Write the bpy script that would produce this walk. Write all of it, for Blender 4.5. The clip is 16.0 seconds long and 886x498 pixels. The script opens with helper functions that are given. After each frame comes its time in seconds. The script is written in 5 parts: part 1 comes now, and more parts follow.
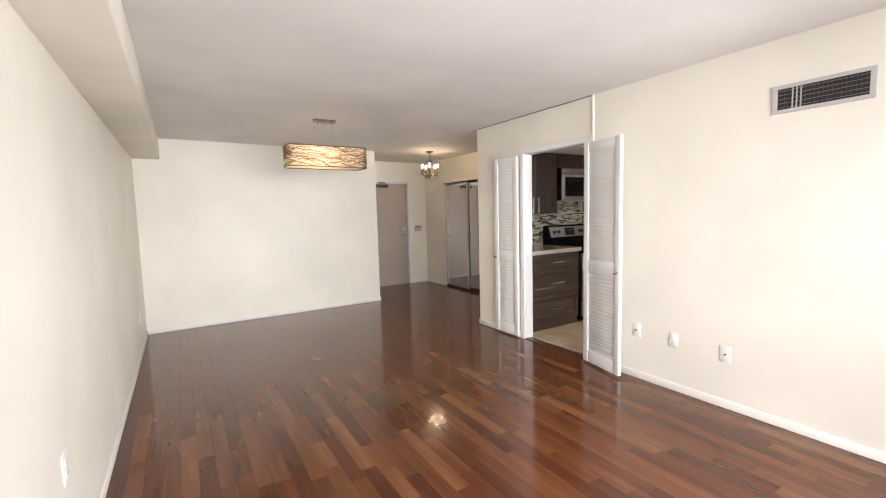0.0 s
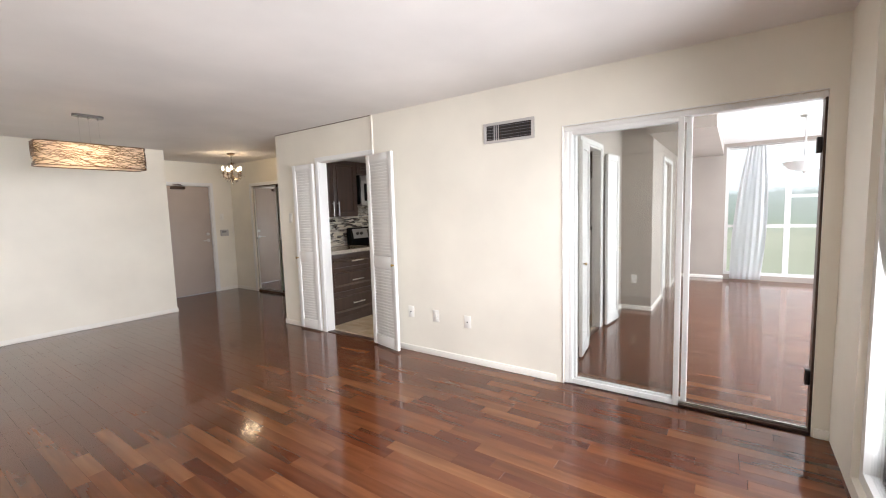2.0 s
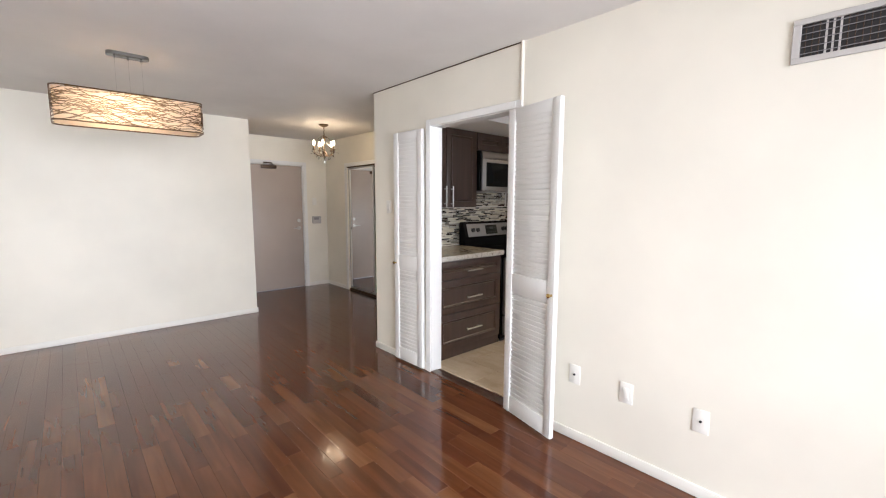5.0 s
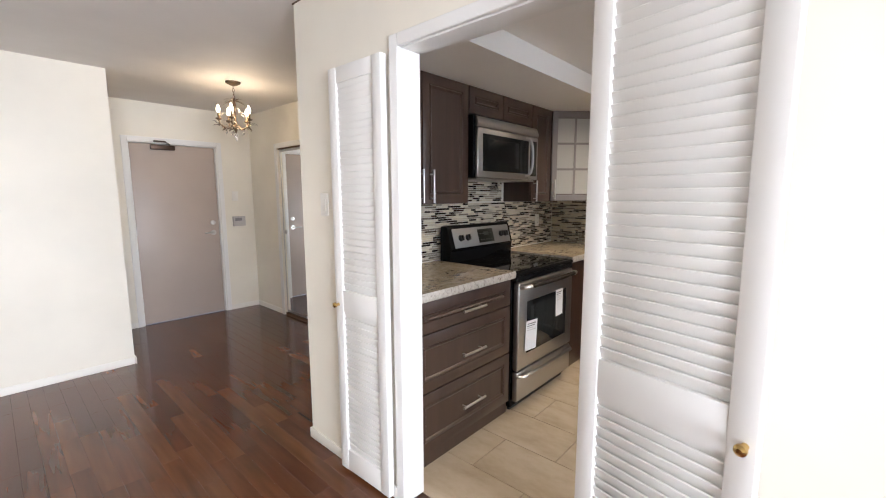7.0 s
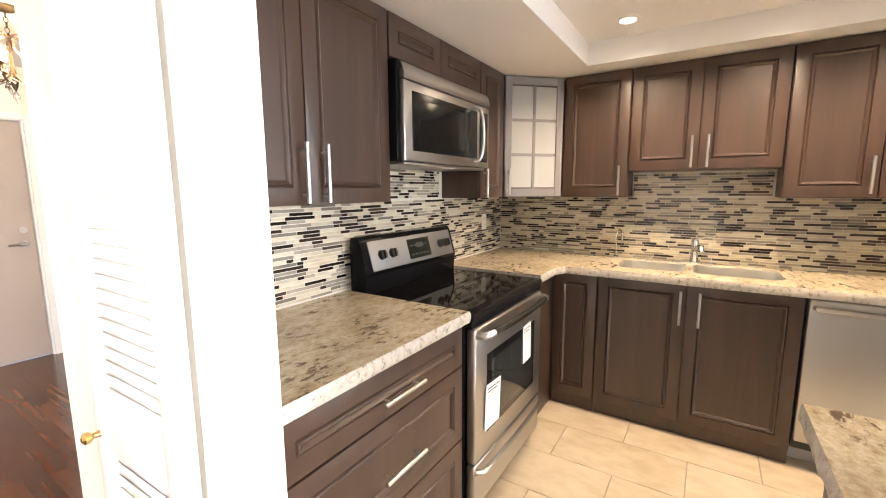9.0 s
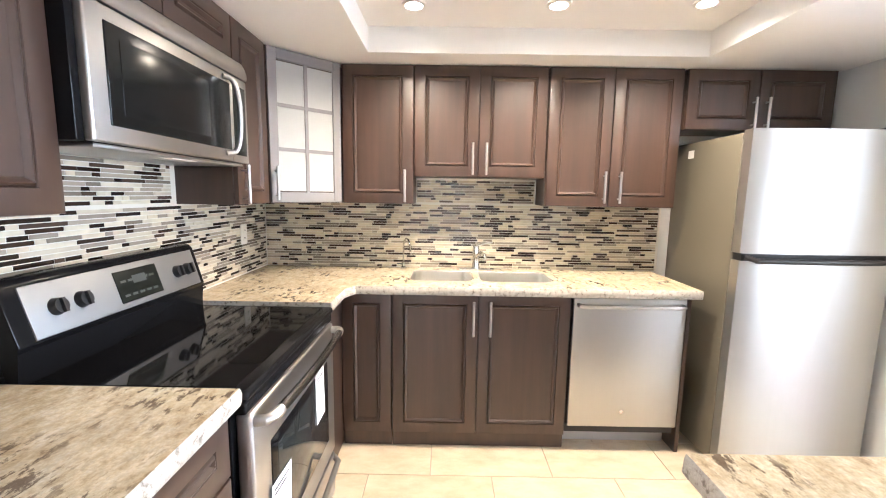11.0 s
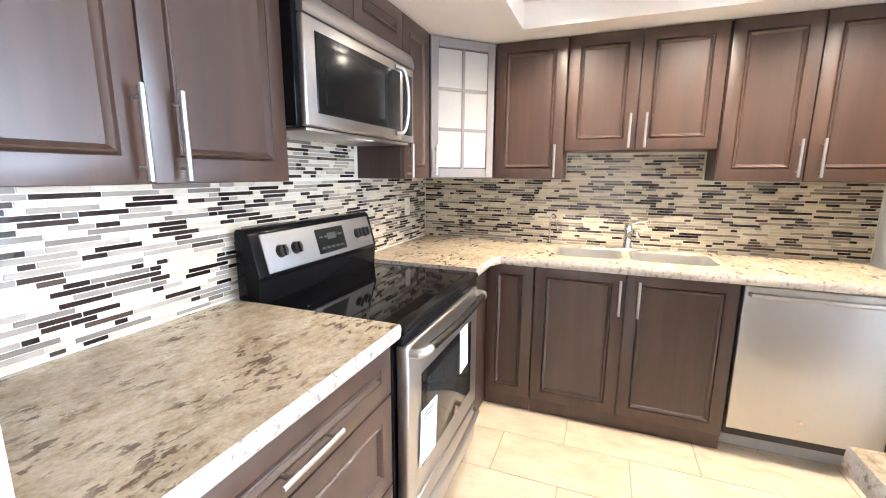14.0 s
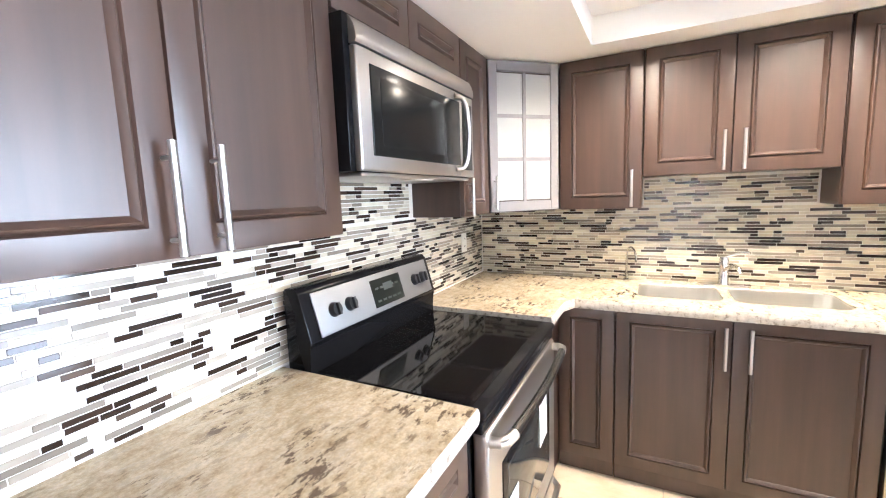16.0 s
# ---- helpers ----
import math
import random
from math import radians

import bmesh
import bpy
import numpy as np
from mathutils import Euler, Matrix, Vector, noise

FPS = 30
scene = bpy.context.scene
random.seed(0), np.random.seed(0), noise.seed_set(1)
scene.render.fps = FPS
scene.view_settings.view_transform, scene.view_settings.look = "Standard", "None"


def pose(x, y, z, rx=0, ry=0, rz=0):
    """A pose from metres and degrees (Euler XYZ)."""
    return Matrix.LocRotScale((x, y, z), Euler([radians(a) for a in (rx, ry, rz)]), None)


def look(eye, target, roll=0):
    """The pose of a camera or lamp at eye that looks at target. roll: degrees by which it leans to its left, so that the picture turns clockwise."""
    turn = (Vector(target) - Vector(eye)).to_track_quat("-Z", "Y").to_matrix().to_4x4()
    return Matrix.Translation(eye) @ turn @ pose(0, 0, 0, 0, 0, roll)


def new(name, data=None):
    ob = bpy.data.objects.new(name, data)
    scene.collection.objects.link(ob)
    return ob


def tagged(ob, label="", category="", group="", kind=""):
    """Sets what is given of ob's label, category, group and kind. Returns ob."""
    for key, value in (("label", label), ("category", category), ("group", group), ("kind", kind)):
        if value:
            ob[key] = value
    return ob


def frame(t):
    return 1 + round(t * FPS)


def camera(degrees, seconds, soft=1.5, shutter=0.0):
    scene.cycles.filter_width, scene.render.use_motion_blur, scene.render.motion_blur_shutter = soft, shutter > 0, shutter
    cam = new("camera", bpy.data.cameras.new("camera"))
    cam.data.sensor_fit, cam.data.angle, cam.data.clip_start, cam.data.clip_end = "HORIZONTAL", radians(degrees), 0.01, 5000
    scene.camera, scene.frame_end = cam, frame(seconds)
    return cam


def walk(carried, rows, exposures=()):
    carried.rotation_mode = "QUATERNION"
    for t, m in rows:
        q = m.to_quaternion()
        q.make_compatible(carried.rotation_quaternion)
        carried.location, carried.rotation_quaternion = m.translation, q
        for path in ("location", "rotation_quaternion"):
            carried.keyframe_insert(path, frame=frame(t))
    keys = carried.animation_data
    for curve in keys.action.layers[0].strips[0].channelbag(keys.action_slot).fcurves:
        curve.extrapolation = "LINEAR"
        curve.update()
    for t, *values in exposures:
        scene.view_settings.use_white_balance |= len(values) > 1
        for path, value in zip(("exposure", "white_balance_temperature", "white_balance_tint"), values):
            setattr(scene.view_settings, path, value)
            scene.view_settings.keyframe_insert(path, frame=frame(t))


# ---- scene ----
cam = camera(93.8, 16.0, soft=1.1)
PATH = [
    (0, (0.181, 0.306, 1.424), (1.245, 1.989, 1.246), -1.5),
    (0.5, (0.182, -0.032, 1.426), (1.097, 1.729, 1.177), -2.3),
    (1, (0.19, -0.214, 1.424), (1.378, 1.383, 1.236), -1.7),
    (1.5, (0.151, -0.324, 1.424), (1.626, 1.011, 1.216), -2.2),
    (2, (0.15, -0.348, 1.414), (1.778, 0.799, 1.229), -1.7),
    (2.5, (0.166, -0.288, 1.429), (1.573, 1.121, 1.239), -2.5),
    (3, (0.277, -0.141, 1.431), (1.459, 1.459, 1.221), -2.0),
    (3.5, (0.46, 0.095, 1.411), (1.669, 1.675, 1.211), -0.7),
    (4, (0.673, 0.372, 1.409), (1.924, 1.915, 1.175), -0.2),
    (4.5, (0.913, 0.713, 1.431), (2.185, 2.241, 1.214), 1.1),
    (5, (1.15, 1.077, 1.426), (2.485, 2.55, 1.198), 0.2),
    (7.5, (2.381, 2.532, 1.421), (3.946, 3.748, 1.15), -0.1),
    (8, (2.607, 2.707, 1.419), (4.281, 3.77, 1.158), -0.3),
    (8.5, (2.826, 2.847, 1.411), (4.469, 3.962, 1.179), -0.2),
    (9, (2.97, 2.941, 1.417), (4.638, 4.009, 1.135), -0.3),
    (9.5, (3.084, 3.116, 1.424), (4.885, 3.931, 1.118), -0.4),
    (10, (3.199, 3.22, 1.418), (5.129, 3.616, 1.076), 0.1),
    (12.5, (3.492, 3.164, 1.463), (5.475, 3.055, 1.229), 0.8),
    (13, (3.45, 3.166, 1.469), (5.425, 3.379, 1.242), 0.4),
    (13.5, (3.398, 3.145, 1.434), (5.331, 3.574, 1.152), 0.5),
    (14, (3.28, 3.151, 1.396), (5.116, 3.857, 1.037), 0.4),
    (14.5, (3.25, 3.164, 1.381), (5.008, 4.03, 0.985), 0.1),
    (15, (3.284, 3.173, 1.395), (5.037, 4.068, 1.039), -0.4),
    (15.5, (3.392, 3.243, 1.439), (5.128, 4.195, 1.151), -1.1),
    (16, (3.461, 3.323, 1.463), (5.226, 4.231, 1.212), -2.1),
]
walk(cam, [(t, look(eye, target, roll)) for t, eye, target, roll in PATH],
     exposures=[(0, 0.02, 6500, 15), (1.1, -0.03, 6450, 15), (2, -0.12, 6400, 15), (3, 0.0, 6350, 15), (5, 0.05, 6150, 14.5), (7.5, 0.5, 6050, 14.5), (8.2, 0.8, 6300, 15), (9, 1.5, 6700, 15.5), (9.6, 1.72, 6700, 15.5), (10.2, 1.95, 6000, 13), (12.5, 2.2, 5450, 12.5), (13.5, 2.3, 5500, 13), (14.2, 2.08, 5600, 14), (15, 2.12, 5600, 14), (16, 2.38, 5500, 13.5)])

# ---- light ----
world = bpy.data.worlds.new("sky")
scene.world = world
world.use_nodes = True
sky = world.node_tree.nodes.new("ShaderNodeTexSky")
sky.sky_type, sky.sun_disc = "NISHITA", False
sky.sun_elevation, sky.sun_rotation = radians(50), radians(-40)
back = world.node_tree.nodes["Background"]
back.inputs["Strength"].default_value = 0.12
world.node_tree.links.new(sky.outputs[0], back.inputs["Color"])


def lamp(name, kind, energy, m, colour=(1, 1, 1), **settings):
    data = bpy.data.lights.new(name, kind)
    data.energy, data.color = energy, colour
    for key in settings:
        if key == "size":
            data.shape, data.size, data.size_y = "RECTANGLE", settings[key][0], settings[key][1]
        elif key == "disk":
            data.shape, data.size = "DISK", settings[key]
        elif key == "radius":
            data.shadow_soft_size = settings[key]
        elif key == "spread":
            data.spread = radians(settings[key])
        elif key == "angle":
            data.angle = radians(settings[key])
    ob = new(name, data)
    ob.matrix_world = m
    return ob


# the sun stands behind the building, high in the north-west
lamp("sun", "SUN", 4.0, look((-8, 10, 15), (0, 0, 0)), (1, 0.95, 0.88), angle=0.5)
# daylight standing in the window openings
lamp("daylight_living", "AREA", 132, look((1.575, -0.866, 1.25), (1.575, 4, 0.45)), (0.95, 0.975, 1.0), size=(2.35, 2.0), spread=115)
lamp("daylight_bedroom", "AREA", 110, look((9.3, -2.3, 1.25), (4.6, 0.9, 1.2)), (0.88, 0.95, 1.0), size=(0.7, 2.1))
# this one fills an unseen, assumed window to brighten kitchen and bedroom
lamp("daylight_bedroom_south", "AREA", 290, look((5.9, -2.66, 1.25), (5.6, 2, 1.15)), (0.86, 0.94, 1.0), size=(3.8, 2.1))

# ---- materials ----


def material(name, colour=(0.5, 0.5, 0.5), rough=0.5, metal=0.0):
    m = bpy.data.materials.new(name)
    m.use_nodes = True
    p = m.node_tree.nodes["Principled BSDF"]
    p.inputs["Base Color"].default_value = (*colour, 1)
    p.inputs["Roughness"].default_value = rough
    p.inputs["Metallic"].default_value = metal
    return m, m.node_tree.nodes, m.node_tree.links, p


def put(nodes, kind, **values):
    n = nodes.new("ShaderNode" + kind)
    for key in values:
        n.inputs[key].default_value = values[key]
    return n


def place(nodes, links, scale=(1, 1, 1), shift=None):
    g = nodes.new("ShaderNodeNewGeometry")
    mp = nodes.new("ShaderNodeMapping")
    mp.inputs["Scale"].default_value = scale
    links.new(g.outputs["Position"], mp.inputs["Vector"])
    if shift is not None:
        links.new(shift, mp.inputs["Location"])
    return mp.outputs[0]


def ramp(nodes, links, source, stops, constant=False):
    r = nodes.new("ShaderNodeValToRGB")
    r.color_ramp.interpolation = "CONSTANT" if constant else "LINEAR"
    e = r.color_ramp.elements
    while len(e) < len(stops):
        e.new(0.5)
    for item, (at, colour) in zip(e, stops):
        item.position = at
        item.color = (*colour, 1)
    links.new(source, r.inputs[0])
    return r.outputs[0]


def bump(nodes, links, p, height, strength=0.2, distance=0.002):
    b = put(nodes, "Bump", Strength=strength, Distance=distance)
    links.new(height, b.inputs["Height"])
    links.new(b.outputs[0], p.inputs["Normal"])


def mixed(nodes, links, a, b, factor, how="MIX"):
    n = nodes.new("ShaderNodeMix")
    n.data_type, n.blend_type = "RGBA", how
    for value, slot in ((a, n.inputs[6]), (b, n.inputs[7]), (factor, n.inputs[0])):
        if isinstance(value, (tuple, float)):
            slot.default_value = (*value, 1) if isinstance(value, tuple) else value
        else:
            links.new(value, slot)
    return n.outputs[2]


def noise_at(nodes, links, vector, scale, detail=3.0, rough=0.5):
    n = put(nodes, "TexNoise", Scale=scale, Detail=detail, Roughness=rough)
    links.new(vector, n.inputs["Vector"])
    return n.outputs[0]


def paint(name, colour, rough=0.55, grain=260, strength=0.12, mottling=0.04):
    m, nodes, links, p = material(name, colour, rough)
    at = place(nodes, links)
    big = noise_at(nodes, links, at, 1.3, 4)
    dark = tuple(c * (1 - mottling * 2) for c in colour)
    light = tuple(min(c * (1 + mottling), 0.9) for c in colour)
    links.new(ramp(nodes, links, big, [(0.3, dark), (0.7, light)]), p.inputs["Base Color"])
    bump(nodes, links, p, noise_at(nodes, links, at, grain, 2), strength, 0.0006)
    return m


CREAM = paint("cream_wall_paint", (0.84, 0.80, 0.70), 0.5)
WHITE_WALL = paint("white_kitchen_paint", (0.78, 0.79, 0.79), 0.45)
# the bedroom walls' backlit shade is put into this taupe colour
SHADED_WALL = paint("shaded_bedroom_paint", (0.40, 0.35, 0.305), 0.5)
KITCHEN_CEIL = paint("white_kitchen_ceiling_paint", (0.86, 0.845, 0.82), 0.6, 180, 0.2, 0.02)
CEIL = paint("ceiling_paint", (0.80, 0.775, 0.75), 0.7, 180, 0.25)
TRIM = paint("white_gloss_trim", (0.81, 0.805, 0.78), 0.3, 90, 0.08, 0.02)
BOARD = paint("baseboard_paint", (0.85, 0.825, 0.76), 0.55, 90, 0.08, 0.02)
DOOR_TAUPE = paint("taupe_door_paint", (0.43, 0.36, 0.31), 0.4, 120, 0.1)
PLASTIC = paint("white_plastic", (0.82, 0.80, 0.745), 0.35, 400, 0.03, 0.01)
GREY_FRAME = paint("grey_lacquer", (0.25, 0.24, 0.25), 0.4, 60, 0.05)
BLACK = paint("black_enamel", (0.008, 0.008, 0.009), 0.18, 60, 0.02, 0.0)
BLACK.node_tree.nodes["Principled BSDF"].inputs["Specular IOR Level"].default_value = 0.10
KEY_GREY = paint("faint_key_print", (0.06, 0.066, 0.062), 0.85, 100, 0.0, 0.0)
DARK = paint("dark_plastic", (0.02, 0.02, 0.022), 0.4, 200, 0.05, 0.0)
FRIDGE_SIDE = paint("olive_grey_enamel", (0.13, 0.117, 0.088), 0.42, 300, 0.15, 0.03)
VENT_GREY = paint("grey_vent_paint", (0.50, 0.48, 0.46), 0.45, 200, 0.08, 0.03)
PAPER = paint("label_paper", (0.80, 0.80, 0.80), 0.6, 200, 0.03, 0.01)
INK = paint("label_ink", (0.03, 0.03, 0.03), 0.6, 100, 0.0, 0.0)


def wood(name, dark, light, rough, along=(1, 1, 0.08), sheen=0.45):
    m, nodes, links, p = material(name, light, rough)
    info = nodes.new("ShaderNodeObjectInfo")
    at = place(nodes, links, along, info.outputs["Random"])
    grain = noise_at(nodes, links, at, 26, 4, 0.55)
    cloud = noise_at(nodes, links, at, 9, 3)
    a = ramp(nodes, links, grain, [(0.35, dark), (0.7, light)])
    b = ramp(nodes, links, cloud, [(0.3, (0.72, 0.72, 0.72)), (0.7, (1.06, 1.05, 1.04))])
    links.new(mixed(nodes, links, a, b, 1.0, "MULTIPLY"), p.inputs["Base Color"])
    p.inputs["Coat Weight"].default_value = sheen
    p.inputs["Coat Roughness"].default_value = 0.32
    bump(nodes, links, p, grain, 0.08, 0.0006)
    return m


CABINET = wood("espresso_cabinet_wood", (0.052, 0.0270, 0.0178), (0.072, 0.0385, 0.0258), 0.45, sheen=0.5)
THRESHOLD = wood("dark_threshold_wood", (0.05, 0.02, 0.012), (0.11, 0.045, 0.025), 0.3)


def plank_material():
    m, nodes, links, p = material("cherry_plank", (0.2, 0.07, 0.03), 0.16)
    info = nodes.new("ShaderNodeObjectInfo")
    geo = nodes.new("ShaderNodeNewGeometry")
    add = nodes.new("ShaderNodeMath")
    links.new(info.outputs["Random"], add.inputs[0])
    links.new(geo.outputs["Random Per Island"], add.inputs[1])
    fr = nodes.new("ShaderNodeMath")
    fr.operation = "FRACT"
    links.new(add.outputs[0], fr.inputs[0])
    tone = ramp(nodes, links, fr.outputs[0], [
        (0.0, (0.076, 0.0205, 0.0085)), (0.25, (0.096, 0.0285, 0.011)), (0.6, (0.117, 0.0385, 0.0145)),
        (0.85, (0.136, 0.049, 0.0185)), (0.97, (0.160, 0.063, 0.025))])
    far = nodes.new("ShaderNodeMath")
    far.operation = "MULTIPLY"
    far.inputs[1].default_value = 37.0
    links.new(fr.outputs[0], far.inputs[0])
    at = place(nodes, links, (1, 0.09, 1), far.outputs[0])
    grain = noise_at(nodes, links, at, 42, 1.5, 0.45)
    flame = noise_at(nodes, links, at, 13, 2, 0.5)
    a = ramp(nodes, links, grain, [(0.3, (0.90, 0.89, 0.88)), (0.7, (1.07, 1.07, 1.07))])
    b = ramp(nodes, links, flame, [(0.30, (0.74, 0.70, 0.66)), (0.70, (1.24, 1.26, 1.28))])
    links.new(mixed(nodes, links, mixed(nodes, links, tone, a, 1.0, "MULTIPLY"), b, 1.0, "MULTIPLY"), p.inputs["Base Color"])
    smear = noise_at(nodes, links, place(nodes, links, (1, 1, 1)), 3.0, 4)
    rr = ramp(nodes, links, smear, [(0.3, (0.11, 0.11, 0.11)), (0.75, (0.19, 0.19, 0.19))])
    links.new(rr, p.inputs["Roughness"])
    p.inputs["Specular IOR Level"].default_value = 0.30
    p.inputs["Coat Weight"].default_value = 0.28
    p.inputs["Coat Roughness"].default_value = 0.045
    bump(nodes, links, p, noise_at(nodes, links, place(nodes, links, (1, 0.3, 1)), 16, 2), 0.025, 0.002)
    return m


PLANK = plank_material()


def tile_material():
    m, nodes, links, p = material("beige_porcelain", (0.62, 0.52, 0.38), 0.22)
    info = nodes.new("ShaderNodeObjectInfo")
    at = place(nodes, links, (1, 0.5, 1), info.outputs["Random"])
    vein = noise_at(nodes, links, at, 9, 6, 0.6)
    a = ramp(nodes, links, vein, [(0.3, (0.52, 0.42, 0.29)), (0.55, (0.63, 0.53, 0.39)), (0.8, (0.69, 0.60, 0.47))])
    links.new(a, p.inputs["Base Color"])
    bump(nodes, links, p, vein, 0.05, 0.001)
    return m


TILE = tile_material()
GROUT = paint("grey_grout", (0.36, 0.31, 0.25), 0.9, 300, 0.3)
WHITE_GROUT = paint("white_grout", (0.72, 0.70, 0.64), 0.9, 300, 0.3)


def mosaic_material(name, rough, stops):
    m, nodes, links, p = material(name, (0.5, 0.5, 0.5), rough)
    info = nodes.new("ShaderNodeObjectInfo")
    geo = nodes.new("ShaderNodeNewGeometry")
    add = nodes.new("ShaderNodeMath")
    links.new(info.outputs["Random"], add.inputs[0])
    links.new(geo.outputs["Random Per Island"], add.inputs[1])
    fr = nodes.new("ShaderNodeMath")
    fr.operation = "FRACT"
    links.new(add.outputs[0], fr.inputs[0])
    tone = ramp(nodes, links, fr.outputs[0], stops, True)
    at = place(nodes, links, (0.4, 0.4, 1), add.outputs[0])
    cloud = noise_at(nodes, links, at, 40, 4)
    b = ramp(nodes, links, cloud, [(0.3, (0.82, 0.82, 0.82)), (0.7, (1.1, 1.1, 1.1))])
    links.new(mixed(nodes, links, tone, b, 1.0, "MULTIPLY"), p.inputs["Base Color"])
    bump(nodes, links, p, cloud, 0.08, 0.001)
    return m


MOSAIC = (
    mosaic_material("cream_stone_strip", 0.48, [(0.0, (0.64, 0.59, 0.47)), (0.4, (0.55, 0.49, 0.38)), (0.7, (0.61, 0.535, 0.40))]),
    mosaic_material("taupe_glass_strip", 0.14, [(0.0, (0.32, 0.285, 0.235)), (0.35, (0.42, 0.37, 0.30)), (0.65, (0.22, 0.19, 0.155))]),
    mosaic_material("dark_brown_glass_strip", 0.10, [(0.0, (0.022, 0.013, 0.009)), (0.55, (0.038, 0.023, 0.016)), (0.85, (0.075, 0.052, 0.037))]))


def granite_material():
    m, nodes, links, p = material("beige_granite", (0.5, 0.4, 0.28), 0.12)
    at = place(nodes, links)
    big = noise_at(nodes, links, at, 6, 5, 0.6)
    mid = noise_at(nodes, links, place(nodes, links, (0.75, 1.2, 1)), 27, 6, 0.72)
    fine = noise_at(nodes, links, at, 130, 3, 0.6)
    a = ramp(nodes, links, mid, [(0.30, (0.31, 0.24, 0.155)), (0.42, (0.51, 0.425, 0.295)), (0.55, (0.60, 0.525, 0.395)), (0.75, (0.665, 0.62, 0.535))])
    c = ramp(nodes, links, big, [(0.35, (0.86, 0.83, 0.80)), (0.6, (1.06, 1.05, 1.03))])
    a = mixed(nodes, links, a, c, 1.0, "MULTIPLY")
    # dark mineral specks gather in drifts
    spot = nodes.new("ShaderNodeMath")
    spot.operation = "MULTIPLY"
    links.new(ramp(nodes, links, noise_at(nodes, links, place(nodes, links, (0.6, 1.3, 1)), 34, 5, 0.7), [(0.53, (0, 0, 0)), (0.59, (1, 1, 1))]), spot.inputs[0])
    links.new(ramp(nodes, links, noise_at(nodes, links, at, 5.0, 3), [(0.46, (0.05, 0.05, 0.05)), (0.58, (0.9, 0.9, 0.9))]), spot.inputs[1])
    a = mixed(nodes, links, a, (0.12, 0.085, 0.06), spot.outputs[0])
    f = ramp(nodes, links, fine, [(0.35, (0.84, 0.84, 0.84)), (0.7, (1.12, 1.12, 1.12))])
    links.new(mixed(nodes, links, a, f, 1.0, "MULTIPLY"), p.inputs["Base Color"])
    return m


GRANITE = granite_material()


def granite_edge():
    m, nodes, links, p = material("chiselled_granite_edge", (0.66, 0.62, 0.55), 0.4)
    at = place(nodes, links)
    n = noise_at(nodes, links, at, 48, 5, 0.7)
    links.new(ramp(nodes, links, n, [(0.34, (0.20, 0.165, 0.13)), (0.45, (0.50, 0.46, 0.40)), (0.7, (0.62, 0.59, 0.54))]), p.inputs["Base Color"])
    bump(nodes, links, p, n, 0.6, 0.006)
    return m


EDGE = granite_edge()


def steel(name, colour=(0.60, 0.59, 0.57), rough=0.27, along=(0.5, 0.5, 0.5)):
    m, nodes, links, p = material(name, colour, rough, 1.0)
    n = noise_at(nodes, links, place(nodes, links, along), 7, 2)
    links.new(ramp(nodes, links, n, [(0.3, (rough * 0.94,) * 3), (0.7, (rough * 1.07,) * 3)]), p.inputs["Roughness"])
    return m


STEEL = steel("brushed_stainless", (0.53, 0.52, 0.505), 0.34)
STEEL_V = steel("brushed_stainless_upright", (0.52, 0.515, 0.50), 0.42, (6, 6, 0.2))
SATIN = steel("satin_silver_panel", (0.29, 0.29, 0.295), 0.6, (1, 1, 1))
GREY_STEEL = steel("polished_dark_steel", (0.20, 0.197, 0.193), 0.26, (1, 1, 1))
SINK_STEEL = steel("satin_sink_steel", (0.74, 0.72, 0.68), 0.30)
CHROME = steel("chrome", (0.66, 0.66, 0.66), 0.12, (1, 1, 1))
NICKEL = steel("satin_nickel", (0.58, 0.57, 0.55), 0.33, (1, 1, 1))
BRASS = steel("brass", (0.55, 0.38, 0.14), 0.25, (1, 1, 1))
BRONZE = steel("antique_bronze", (0.13, 0.09, 0.055), 0.42, (1, 1, 1))
WIRE = steel("woven_wire", (0.17, 0.105, 0.06), 0.35, (1, 1, 1))
TRACK = steel("dark_bronze_track", (0.10, 0.07, 0.055), 0.4, (1, 30, 1))
MIRROR, _, _, _ = material("mirror", (0.86, 0.87, 0.86), 0.02, 1.0)
GLASS_TOP, _, _, _gp = material("black_glass", (0.006, 0.006, 0.007), 0.05)
_gp.inputs["Specular IOR Level"].default_value = 0.34
OVEN_GLASS, _, _, _gp = material("oven_window_glass", (0.022, 0.025, 0.025), 0.05)
_gp.inputs["Specular IOR Level"].default_value = 0.7
MICROWAVE_GLASS, _, _, _gp = material("microwave_window_glass", (0.008, 0.009, 0.009), 0.20)
_gp.inputs["Specular IOR Level"].default_value = 0.25
DISPLAY, _, _, _gp = material("display", (0.01, 0.012, 0.01), 0.3)
_gp.inputs["Specular IOR Level"].default_value = 0.2


def clear_glass(name, tint=(0.95, 0.96, 0.95), gloss=0.02):
    m, nodes, links, p = material(name)
    out = nodes["Material Output"]
    see = put(nodes, "BsdfTransparent", Color=(*tint, 1))
    shine = put(nodes, "BsdfGlossy", Roughness=gloss)
    f = put(nodes, "Fresnel", IOR=1.45)
    mx = nodes.new("ShaderNodeMixShader")
    links.new(f.outputs[0], mx.inputs[0])
    links.new(see.outputs[0], mx.inputs[1])
    links.new(shine.outputs[0], mx.inputs[2])
    links.new(mx.outputs[0], out.inputs[0])
    return m


